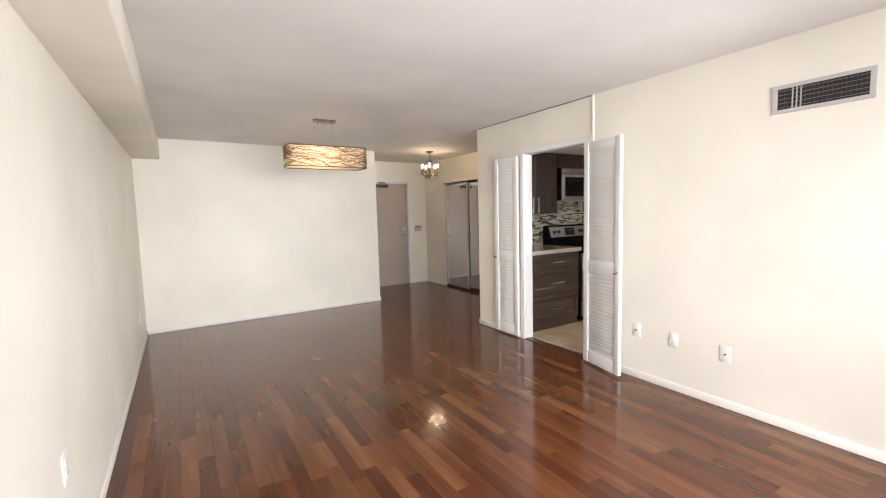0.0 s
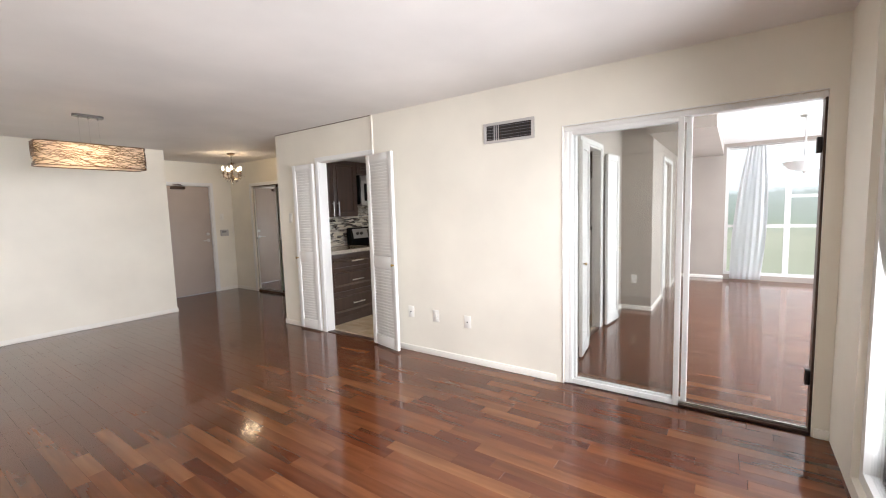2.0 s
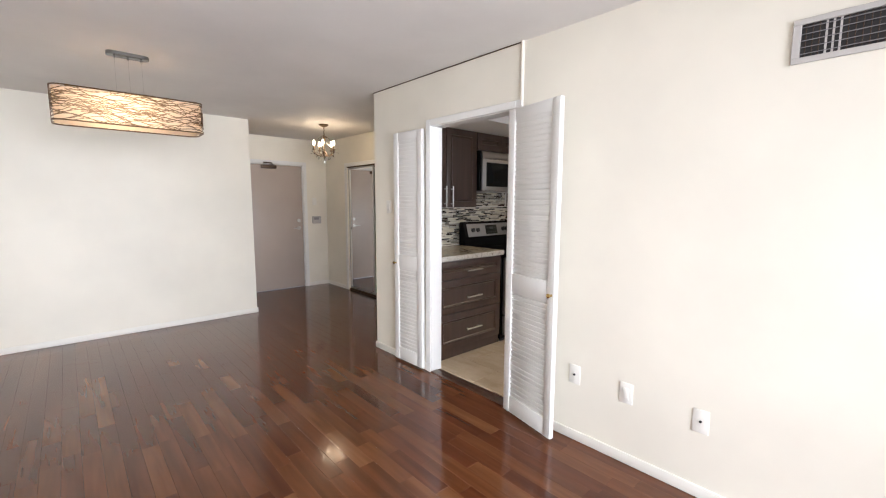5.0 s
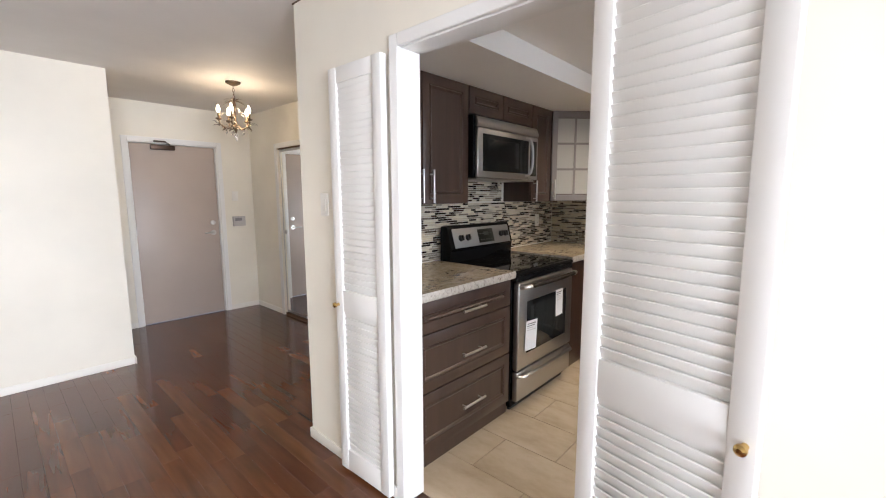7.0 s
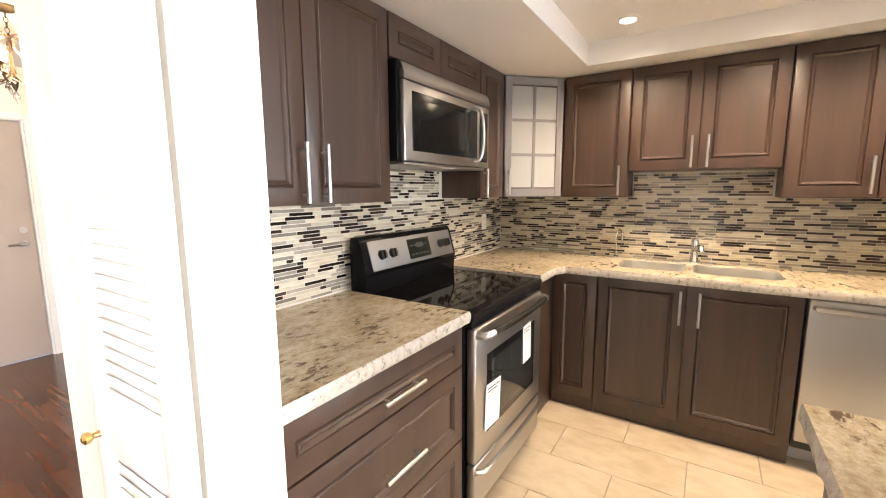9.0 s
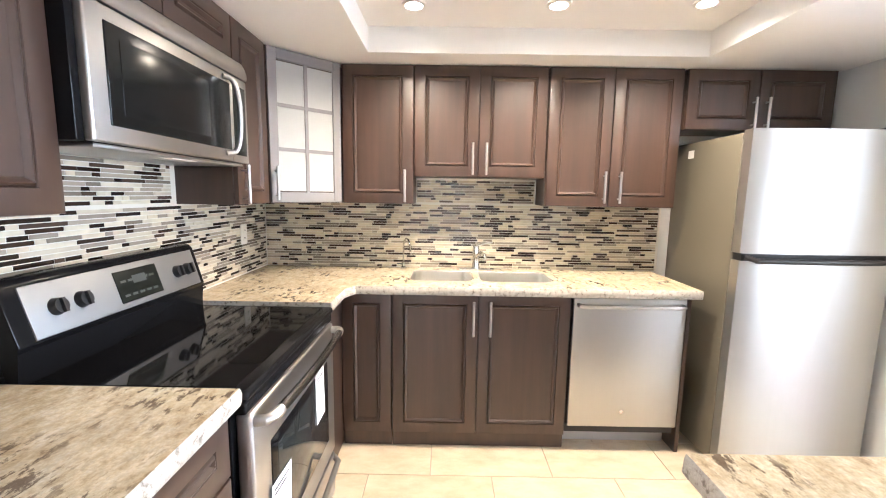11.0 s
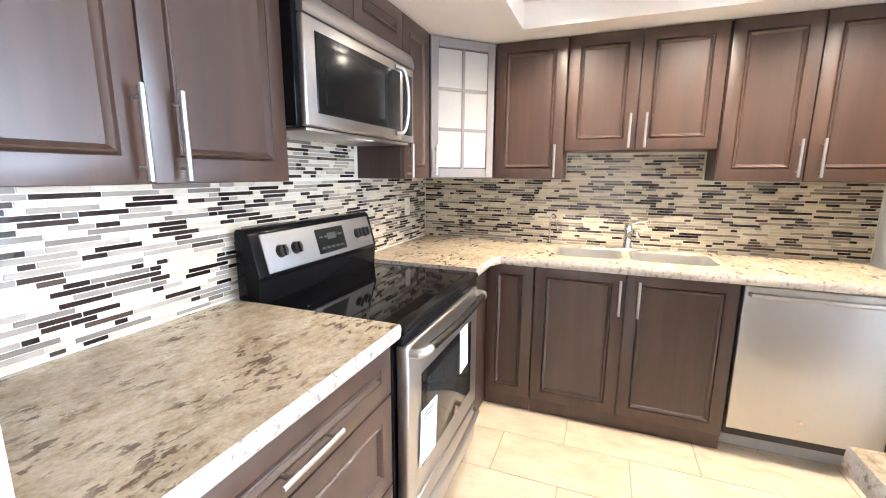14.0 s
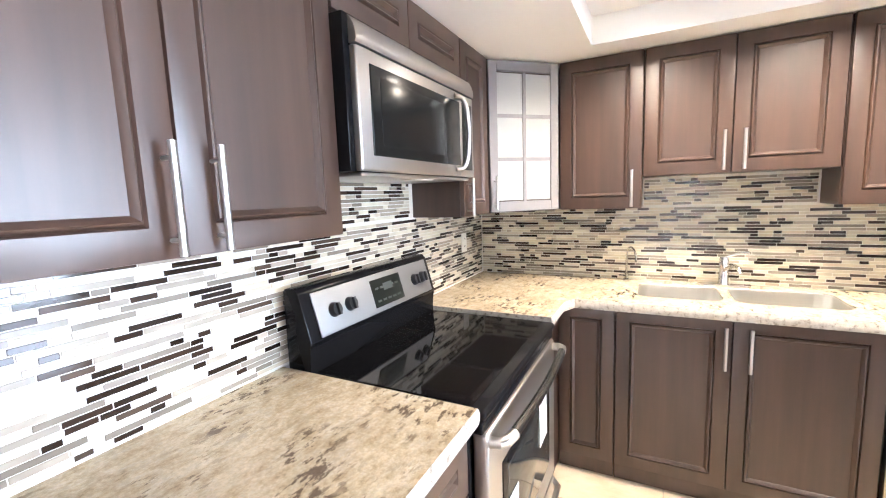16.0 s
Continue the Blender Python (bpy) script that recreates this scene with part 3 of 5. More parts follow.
def cabinet(name, m, w, d, z0, z1, fronts, label, category="cabinet", plinth=0.0, group="", body_top=None):
    """fronts: (kind, x0, x1, z0, z1, pull x, pull z, pull length, pull upright)"""
    base = thing(name, m, label, category, group)
    part("body", block(0.001, w - 0.001, 0.022, d, z0, body_top or z1, 0.0015, 1), CABINET, base)
    if body_top:
        part("front_rail", block(0.001, w - 0.001, 0.022, 0.045, body_top + 0.001, z1), CABINET, base)
    if plinth:
        part("plinth", block(0.002, w - 0.002, 0.03, 0.05, 0.0, z0 - 0.001), CABINET, base)
    for kind, x0, x1, f0, f1, px, pz, length, upright in fronts:
        f = part(kind, panel_front(x1 - x0, f1 - f0), CABINET, base, at=pose(x0, 0, f0))
        if length:
            part("handle", bar_pull(length, upright), NICKEL, f, "brushed nickel bar handle", at=pose(px - x0, 0, pz - f0))
    return base


UP = "kitchen wall cabinets"
LOW = "kitchen base cabinets"
north = lambda x, y: pose(x, y, 0)
east = lambda y, x: pose(x, y, 0, 0, 0, -90)

cabinet("drawer_cabinet", north(3.465, 3.715), 0.868, 0.65, 0.09, 0.903, [
    ("drawer", 0.012, 0.850, 0.735, 0.895, 0.455, 0.80, 0.20, False),
    ("drawer", 0.012, 0.850, 0.425, 0.728, 0.455, 0.553, 0.20, False),
    ("drawer", 0.012, 0.850, 0.095, 0.418, 0.455, 0.25, 0.20, False)], "espresso brown base cabinet with three wide drawers", plinth=1, group=LOW)
cabinet("corner_base_cabinet", north(5.145, 3.735), 0.915, 0.63, 0.09, 0.903, [], "espresso brown corner base cabinet beside the stove", plinth=1, group=LOW)
cabinet("base_cabinet", east(3.757, 5.56), 0.275, 0.49, 0.09, 0.903, [("door", 0.004, 0.271, 0.095, 0.897, 0, 0, 0, True)], "narrow espresso brown base cabinet in the corner", plinth=1, group=LOW)
cabinet("sink_base_cabinet", east(3.481, 5.56), 0.971, 0.49, 0.09, 0.903, [
    ("door", 0.004, 0.466, 0.095, 0.897, 0.443, 0.765, 0.19, True),
    ("door", 0.472, 0.967, 0.095, 0.897, 0.533, 0.765, 0.19, True)], "espresso brown two door cabinet under the sink", plinth=1, group=LOW, body_top=0.70)
t = thing("cabinet_end_panel", pose(5.56, 1.888, 0), "espresso brown upright end panel beside the dishwasher", "cabinet panel")
part("board", block(0, 0.49, -0.022, 0, 0, 0.903, 0.0015, 1), CABINET, t)

cabinet("wall_cabinet", north(3.465, 4.09), 0.892, 0.275, 1.367, 2.14, [
    ("door", 0.003, 0.455, 1.369, 2.138, 0.432, 1.475, 0.20, True),
    ("door", 0.460, 0.889, 1.369, 2.138, 0.522, 1.475, 0.20, True)], "tall espresso brown two door wall cabinet over the counter", group=UP)
cabinet("microwave_cabinet", north(4.362, 4.09), 0.813, 0.275, 1.962, 2.14, [
    ("door", 0.003, 0.392, 1.965, 2.138, 0, 0, 0, True), ("door", 0.397, 0.81, 1.965, 2.138, 0, 0, 0, True)], "short espresso brown cabinet over the microwave", group=UP)
cabinet("wall_cabinet", north(5.178, 4.09), 0.317, 0.275, 1.367, 2.14, [("door", 0.003, 0.314, 1.369, 2.138, 0.035, 1.455, 0.17, True)], "narrow espresso brown wall cabinet beside the microwave", group=UP)
cabinet("wall_cabinet", east(3.795, 5.80), 0.408, 0.255, 1.367, 2.14, [("door", 0.004, 0.404, 1.369, 2.138, 0.362, 1.47, 0.185, True)], "espresso brown single door wall cabinet", group=UP)
cabinet("wall_cabinet", east(3.384, 5.80), 0.755, 0.255, 1.526, 2.14, [
    ("door", 0.004, 0.366, 1.528, 2.138, 0.335, 1.628, 0.18, True), ("door", 0.371, 0.751, 1.528, 2.138, 0.413, 1.628, 0.18, True)], "short espresso brown two door cabinet over the sink", group=UP)
cabinet("wall_cabinet", east(2.625, 5.80), 0.75, 0.255, 1.367, 2.14, [
    ("door", 0.004, 0.362, 1.369, 2.138, 0.332, 1.478, 0.18, True), ("door", 0.367, 0.746, 1.369, 2.138, 0.42, 1.478, 0.18, True)], "tall espresso brown two door wall cabinet by the refrigerator", group=UP)
cabinet("wall_cabinet", east(1.858, 5.80), 0.83, 0.255, 1.81, 2.14, [
    ("door", 0.004, 0.402, 1.812, 2.138, 0.372, 1.90, 0.17, True), ("door", 0.408, 0.826, 1.812, 2.138, 0.445, 1.90, 0.17, True)], "short espresso brown two door cabinet over the refrigerator", group=UP)

# diagonal corner cabinet with a glazed door
dx, dy = 5.80 - 5.507, 3.795 - 4.09
span = math.hypot(dx, dy)
corner = thing("glass_cabinet", pose(5.507, 4.09, 0, 0, 0, math.degrees(math.atan2(dy, dx))), "diagonal corner wall cabinet with a grey six pane glass door", "cabinet", UP)
back_shape = [Vector(p) for p in ((5.513, 4.105), (5.797, 3.815), (6.05, 3.815), (6.05, 4.36), (5.513, 4.36))]
inv = corner.matrix_basis.inverted()
bm = slab([tuple((inv @ Vector((p.x, p.y, 0)))[:2]) for p in back_shape], [], 1.367, 2.14)
part("body", bm, CABINET, corner)
w, z0, z1, r = span, 1.372, 2.136, 0.052
bm = bmesh.new()
for b in ((0.004, r, 0, 0.02, z0, z1), (w - r, w - 0.004, 0, 0.02, z0, z1), (r, w - r, 0, 0.02, z0, z0 + r), (r, w - r, 0, 0.02, z1 - r, z1)):
    box(bm, *b)
soften(bm, 0.0025, 1)
door = part("door", bm, GREY_FRAME, corner, "grey lacquered glazed door")
part("glazing_bar", block(w / 2 - 0.009, w / 2 + 0.009, 0.003, 0.017, z0 + r, z1 - r), GREY_FRAME, door)
third = (z1 - z0 - 2 * r) / 3
for k in (1, 2):
    part("glazing_bar", block(r, w - r, 0.004, 0.016, z0 + r + k * third - 0.009, z0 + r + k * third + 0.009), GREY_FRAME, door)
for i in range(2):
    for k in range(3):
        x0 = r - 0.002 if i == 0 else w / 2 + 0.007
        x1 = w / 2 - 0.007 if i == 0 else w - r + 0.002
        part("pane", block(x0, x1, 0.0085, 0.0125, z0 + r + k * third + 0.007, z0 + r + (k + 1) * third - 0.007), FROST, door)
part("handle", bar_pull(0.17), NICKEL, door, "brushed nickel bar handle", at=pose(0.028, 0, 1.47))

# side counter cabinet near the doorway
side = cabinet("side_base_cabinet", pose(4.075, 1.0, 0, 0, 0, 90), 1.70, 0.61, 0.09, 0.903, [
    ("door", 0.01 + 0.42 * k, 0.01 + 0.42 * k + 0.412, 0.095, 0.897, 0.04 + 0.42 * k + (0.33 if k % 2 == 0 else 0), 0.765, 0.19, True) for k in range(4)],
    "espresso brown base cabinet run under the side counter", plinth=1, group=LOW)

# ---- kitchen: granite worktops ----


def chiselled(a, b):
    """A rough broken stone face from a to b, bulging to the right of that line."""
    bm = bmesh.new()
    a, b = Vector((*a, 0)), Vector((*b, 0))
    n = max(2, round((b - a).length / 0.011))
    out = Vector((b.y - a.y, a.x - b.x, 0)).normalized()
    cols = []
    for i in range(n + 1):
        col = []
        for k, z in enumerate((0.9055, 0.914, 0.926, 0.938, 0.9495)):
            p = a.lerp(b, i / n)
            wave = noise.noise(Vector((p.x * 28, p.y * 28, z * 40)))
            push = 0.0005 if k in (0, 4) else 0.0045 + 0.004 * wave
            col.append(bm.verts.new(p + out * push + Vector((0, 0, z))))
        cols.append(col)
    for p, q in zip(cols, cols[1:]):
        for k in range(4):
            bm.faces.new((p[k], q[k], q[k + 1], p[k + 1]))
    return bm


def worktop(name, outer, holes, label, front):
    """front: the run of corners whose sides are left rough"""
    ob = thing(name, pose(0, 0, 0), label, "countertop")
    bm = slab(outer, holes, 0.905, 0.95)
    me = mesh_of("stone_slab", bm, GRANITE, EDGE)
    for p in me.polygons:
        if abs(p.normal.z) < 0.5:
            p.material_index = 1
    part("stone_slab", me, None, ob, "polished speckled granite slab")
    for a, b in zip(front, front[1:]):
        part("chiselled_edge", mesh_of("chiselled_edge", chiselled(a, b), EDGE, angle=80), None, ob, "pale chiselled stone edge")
    return ob


worktop("countertop", [(3.462, 3.695), (4.337, 3.695), (4.337, 4.365), (3.462, 4.365)], [], "beige speckled granite countertop with a chiselled edge",
        [(3.462, 3.695), (4.337, 3.695)])
BOWLS = [rounded(5.635, 5.955, 3.035, 3.395, 0.06), rounded(5.635, 5.955, 2.585, 2.995, 0.06)]
worktop("countertop", [(5.143, 3.695), (5.40, 3.695), (5.485, 3.66), (5.485, 1.858), (6.055, 1.858), (6.055, 4.365), (5.143, 4.365)], BOWLS, "beige speckled granite L-shaped countertop round the sink",
        [(5.143, 3.695), (5.40, 3.695), (5.485, 3.66), (5.485, 1.858)])
worktop("countertop", [(3.462, 1.0), (4.11, 1.0), (4.11, 2.737), (3.462, 2.737)], [], "beige speckled granite side countertop near the doorway",
        [(4.11, 1.0), (4.11, 2.737), (3.462, 2.737)])

# ---- kitchen: sink and taps ----
sink = thing("sink", pose(5.795, 2.99, 0.95), "double bowl undermount stainless steel sink", "sink")
for x0, x1, y0, y1 in ((-0.165, 0.165, 0.04, 0.41), (-0.165, 0.165, -0.41, 0.01)):
    bm = bmesh.new()
    loops = []
    for grow, z, rr in ((-0.006, -0.046, 0.06), (-0.0065, -0.005, 0.06), (-0.009, -0.003, 0.06), (-0.011, -0.005, 0.058), (-0.016, -0.15, 0.055), (-0.04, -0.185, 0.04), (-0.12, -0.192, 0.03)):
        loops.append([bm.verts.new((x, y, z)) for x, y in rounded(x0 - grow, x1 + grow, y0 - grow, y1 + grow, rr)])
    skin(bm, loops, False)
    bm.faces.new(loops[-1])
    bowl = part("bowl", bm, SINK_STEEL, sink)
    bm = bmesh.new()
    lathe(bm, [(0.045, -0.1905), (0.043, -0.187), (0.02, -0.189)], 20, ((x0 + x1) / 2, (y0 + y1) / 2, 0))
    part("drain", bm, CHROME, bowl)

tap = thing("faucet", pose(6.0, 3.0, 0.95), "chrome single lever kitchen faucet on a long base plate", "faucet")
bm = slab(rounded(-0.028, 0.028, -0.12, 0.12, 0.026), [], 0.0, 0.011)
part("base_plate", bm, CHROME, tap)
bm = bmesh.new()
lathe(bm, [(0.026, 0.011), (0.023, 0.03), (0.021, 0.10), (0.023, 0.135), (0.017, 0.152)], 18)
part("column", bm, CHROME, tap)
part("spout", tube(bmesh.new(), [(0, 0, 0.07), (-0.05, -0.012, 0.105), (-0.11, -0.026, 0.125), (-0.165, -0.04, 0.118), (-0.18, -0.044, 0.098)], 0.011, 10), CHROME, tap)
part("lever", tube(bmesh.new(), [(0, 0, 0.148), (0.0, -0.05, 0.168), (0.0, -0.105, 0.178)], 0.007, 8), CHROME, tap)
filt = thing("filter_tap", pose(5.985, 3.46, 0.95), "slim chrome gooseneck drinking water tap", "faucet")
bm = bmesh.new()
lathe(bm, [(0.018, 0), (0.018, 0.012), (0.011, 0.02), (0.010, 0.045), (0.006, 0.05)], 14)
part("base", bm, CHROME, filt)
part("neck", tube(bmesh.new(), [(0, 0, 0.04), (0, 0, 0.14)] + [(-0.05 * (1 - math.cos(a)) * 0.9, -0.05 * (1 - math.cos(a)) * 0.5, 0.14 + 0.06 * math.sin(a)) for a in (0.4, 0.8, 1.2, 1.57, 2.0, 2.5, 2.9)] + [(-0.088, -0.05, 0.125)], 0.0055, 8), CHROME, filt)
part("lever", tube(bmesh.new(), [(0, 0, 0.03), (-0.02, 0.02, 0.038), (-0.035, 0.035, 0.04)], 0.004, 6), DARK, filt)

# ---- kitchen: stove ----
stove = thing("stove", pose(4.347, 3.692, 0), "freestanding black and stainless electric stove with paper labels", "stove")
W = 0.785
part("body", block(0, W, 0.035, 0.65, 0.03, 0.915, 0.004), BLACK, stove, "black enamel body")
bm = block(0.0, W, -0.012, 0.575, 0.908, 0.936, 0.012, 4)
part("top_frame", bm, BLACK, stove, "black enamel cooktop frame")
bm = block(0.018, W - 0.018, 0.03, 0.548, 0.93, 0.9385, 0.002, 1)
part("cooktop", bm, GLASS_TOP, stove, "glossy black ceramic glass cooktop")
part("front_rim", block(0.0, W, -0.004, 0.04, 0.872, 0.907, 0.006, 3), BLACK, stove)
oven = part("oven_door", block(0.012, W - 0.012, -0.012, 0.03, 0.285, 0.868, 0.008, 3), STEEL, stove, "stainless oven door")
part("window", block(0.115, W - 0.115, -0.0155, -0.008, 0.385, 0.735, 0.003), GLASS_TOP, oven, "dark oven window surround")
part("glass", block(0.155, W - 0.155, -0.0168, -0.012, 0.42, 0.70, 0.002), OVEN_GLASS, oven)
# the bar's dark reflection is put into its steel colour; the ends stay bright
bm = bmesh.new()
tube(bm, [(0.075 + (W - 0.15) * k / 8, -0.056 - 0.012 * math.sin(math.pi * k / 8), 0.846) for k in range(9)], 0.0145, 12)
part("handle", bm, GREY_STEEL, oven, "curved steel bar handle, its dark reflection in the colour")
for side in (0, 1):
    bend = [(0.03, -0.012, 0.842), (0.033, -0.038, 0.844), (0.05, -0.052, 0.846), (0.085, -0.0585, 0.846)]
    part("handle_end", tube(bmesh.new(), [(W - x if side else x, y, z) for x, y, z in bend], 0.0155, 12), STEEL, oven, "bright stainless handle end")
drawer = part("drawer", block(0.012, W - 0.012, -0.010, 0.03, 0.075, 0.272, 0.008, 3), STEEL, stove, "stainless storage drawer")
bm = bmesh.new()
tube(bm, [(0.02, -0.008, 0.247), (0.05, -0.034, 0.245)] + [(0.05 + (W - 0.1) * k / 8, -0.034 - 0.010 * math.sin(math.pi * k / 8), 0.245) for k in range(1, 9)] + [(W - 0.02, -0.008, 0.247)], 0.012, 10)
part("handle", bm, STEEL, drawer)
part("kick_plate", block(0.02, W - 0.02, 0.05, 0.07, 0.0, 0.075), DARK, stove)
# upright back guard, leaning back
bm = bmesh.new()
prof = [(0.553, 0.93), (0.553, 1.02), (0.543, 1.035), (0.586, 1.185), (0.60, 1.2), (0.64, 1.2), (0.648, 1.19), (0.648, 0.93)]
rings = [[bm.verts.new((x, y, z)) for y, z in prof] for x in (0.0, W)]
skin(bm, rings)
soften(bm, 0.004, 2)
guard = part("back_guard", bm, BLACK, stove, "black back guard")
tilt = math.atan2(0.043, 0.15)
face = pose(0, 0.5425, 1.036, -math.degrees(tilt))
bm = block(0.045, W - 0.025, -0.003, 0.004, 0.004, 0.148, 0.003)
part("control_panel", bm, SATIN, stove, "satin silver control panel", at=face)
part("display", block(0.335, 0.53, -0.0065, -0.002, 0.022, 0.128, 0.003), DISPLAY, guard, "black display", at=face)
for k in range(5):
    part("button", block(0.352 + 0.033 * k, 0.374 + 0.033 * k, -0.0075, -0.006, 0.04, 0.048), KEY_GREY, guard, at=face)
    if k != 2:
        part("button", block(0.352 + 0.033 * k, 0.374 + 0.033 * k, -0.0075, -0.006, 0.088, 0.096), KEY_GREY, guard, at=face)
part("clock_window", block(0.405, 0.465, -0.0075, -0.006, 0.078, 0.105), KEY_GREY, guard, at=face)
for x in (0.125, 0.205, 0.635, 0.70):
    bm = bmesh.new()
    rod(bm, (0, -0.003, 0), (0, -0.022, 0), 0.025, 20, 0.021)
    box(bm, -0.0045, 0.0045, -0.032, -0.022, -0.02, 0.02)
    part("knob", bm, DARK, guard, "black control knob", at=face @ pose(x, 0, 0.075))
for x0, x1, z0, z1, lean in ((0.09, 0.235, 0.40, 0.60, 4), (0.50, 0.605, 0.55, 0.745, -2)):
    s = part("paper_label", block(-(x1 - x0) / 2, (x1 - x0) / 2, -0.001, 0, -(z1 - z0) / 2, (z1 - z0) / 2), PAPER, oven, "white paper label", at=pose((x0 + x1) / 2, -0.0185, (z0 + z1) / 2, 0, lean, 0))
    for k in range(4 if x0 < 0.3 else 5):
        part("print", block(-(x1 - x0) * 0.38, (x1 - x0) * (0.38 - 0.13 * (k % 3)), -0.0016, -0.001, (z1 - z0) * (0.38 - 0.07 * k), (z1 - z0) * (0.405 - 0.07 * k)), INK if k < 2 else VENT_GREY, s)

# ---- kitchen: microwave over the stove ----
mw = thing("microwave", pose(4.385, 4.035, 1.54), "stainless over-the-range microwave with a curved handle", "microwave")
MW = 0.79
part("body", block(-0.022, MW - 0.004, 0.022, 0.325, 0.0, 0.412, 0.004), BLACK, mw, "black microwave body")
bm = bmesh.new()
prof = [(0.06, 0.336), (0.0, 0.336), (-0.003, 0.345), (-0.002, 0.362), (0.004, 0.382), (0.014, 0.40), (0.028, 0.413), (0.06, 0.42)]
skin(bm, [[bm.verts.new((x, y, z)) for y, z in prof] for x in (0.0, MW)])
part("vent_grille", bm, STEEL, mw, "slanted stainless vent top")
face_door = part("door", block(0.0, 0.655, 0.0, 0.03, 0.002, 0.332, 0.006, 3), STEEL, mw, "stainless microwave door")
part("window", block(0.055, 0.645, -0.003, 0.004, 0.045, 0.295, 0.012, 3), MICROWAVE_GLASS, face_door, "black window surround")
part("glass", block(0.10, 0.50, -0.0042, 0.0, 0.075, 0.265, 0.004), MICROWAVE_GLASS, face_door)
bm = bmesh.new()
tube(bm, [(0.60, -0.002, 0.03)] + [(0.60 + 0.040 * math.sin(math.pi * k / 16) ** 0.5, -0.042 * math.sin(math.pi * k / 16) ** 0.45, 0.03 + 0.28 * (0.5 - 0.5 * math.cos(math.pi * k / 16))) for k in range(1, 16)] + [(0.60, -0.002, 0.31)], 0.0105, 12)
part("handle", bm, STEEL, face_door, "bowed stainless handle")
ctl = part("control_panel", block(0.66, MW, 0.002, 0.03, 0.002, 0.332, 0.005, 2), STEEL, mw, "stainless control panel")
part("keypad", block(0.675, MW - 0.02, -0.001, 0.004, 0.03, 0.30, 0.003), DISPLAY, ctl)
for k in range(5):
    for j in range(2):
        part("key", block(0.69 + 0.038 * j, 0.715 + 0.038 * j, -0.0022, -0.0008, 0.05 + 0.04 * k, 0.062 + 0.04 * k), KEY_GREY, ctl)
part("underside", block(0.02, MW - 0.02, 0.02, 0.30, -0.012, 0.0, 0.004), STEEL, mw, "steel underside with filters")
part("lamp_lens", block(0.33, 0.46, 0.03, 0.09, -0.016, -0.011, 0.002), PLASTIC, mw)

# ---- kitchen: dishwasher ----
dw = thing("dishwasher", pose(5.56, 2.507, 0, 0, 0, -90), "built-in stainless steel dishwasher", "dishwasher")
part("body", block(0.004, 0.613, 0.03, 0.49, 0.1, 0.90), DARK, dw)
d = part("door", block(0.006, 0.611, -0.012, 0.03, 0.155, 0.888, 0.006, 3), STEEL_V, dw, "brushed stainless door")
bm = bmesh.new()
tube(bm, [(0.03, -0.012, 0.85), (0.034, -0.04, 0.85), (0.06, -0.046, 0.85), (0.31, -0.05, 0.85), (0.56, -0.046, 0.85), (0.584, -0.04, 0.85), (0.588, -0.012, 0.85)], 0.012, 10)
part("handle", bm, STEEL, d, "stainless bar handle")
bm = bmesh.new()
rod(bm, (0.30, -0.012, 0.245), (0.30, -0.0145, 0.245), 0.011, 18)
part("badge", bm, CHROME, d, "small round badge")
part("kick_plate", block(0.01, 0.607, 0.11, 0.125, 0.0, 0.15), VENT_GREY, dw)

# ---- kitchen: refrigerator ----
fr = thing("refrigerator", pose(5.37, 1.768, 0, 0, 0, -90), "tall top-freezer refrigerator with stainless doors and olive grey sides", "refrigerator")
FW = 0.735
part("body", block(0, FW, 0.075, 0.67, 0.03, 1.745, 0.008, 3), FRIDGE_SIDE, fr, "olive grey enamel body")
for z0, z1, lbl in ((0.06, 1.128, "lower stainless door"), (1.165, 1.755, "upper stainless freezer door")):
    bm = bmesh.new()
    n = 12
    rows = []
    for z in (z0, z1):
        loop = [bm.verts.new((0.0, 0.068, z))]
        for k in range(n + 1):
            x = FW * k / n
            edge = min(k, n - k)
            loop.append(bm.verts.new((x, 0.0 - 0.010 * math.sin(math.pi * k / n) + (0.010 if edge == 0 else 0), z)))
        loop.append(bm.verts.new((FW, 0.068, z)))
        rows.append(loop)
    skin(bm, rows)
    dd = part("door", bm, STEEL_V, fr, lbl)
bm = bmesh.new()
tube(bm, [(0.02, 0.0, 1.15), (0.05, -0.03, 1.137)] + [(0.05 + (FW - 0.1) * k / 8, -0.034 - 0.008 * math.sin(math.pi * k / 8), 1.134) for k in range(0, 9)] + [(FW - 0.02, 0.0, 1.15)], 0.013, 10)
part("handle", bm, DARK, fr, "dark grey pocket handle strip between the doors")
part("gap_gasket", block(0.01, FW - 0.01, 0.012, 0.07, 1.126, 1.167), DARK, fr)
part("hinge_cover", block(FW - 0.09, FW - 0.02, 0.03, 0.14, 1.752, 1.772, 0.006), DARK, fr)
part("label_sticker", block(-0.0012, 0.0, 0.465, 0.52, 1.655, 1.70), PAPER, fr, "small white sticker")
for x in (0.06, FW - 0.06):
    bm = bmesh.new()
    rod(bm, (x, 0.12, 0.0), (x, 0.12, 0.035), 0.02, 12)
    part("foot", bm, DARK, fr)

# ---- kitchen: pot lights ----


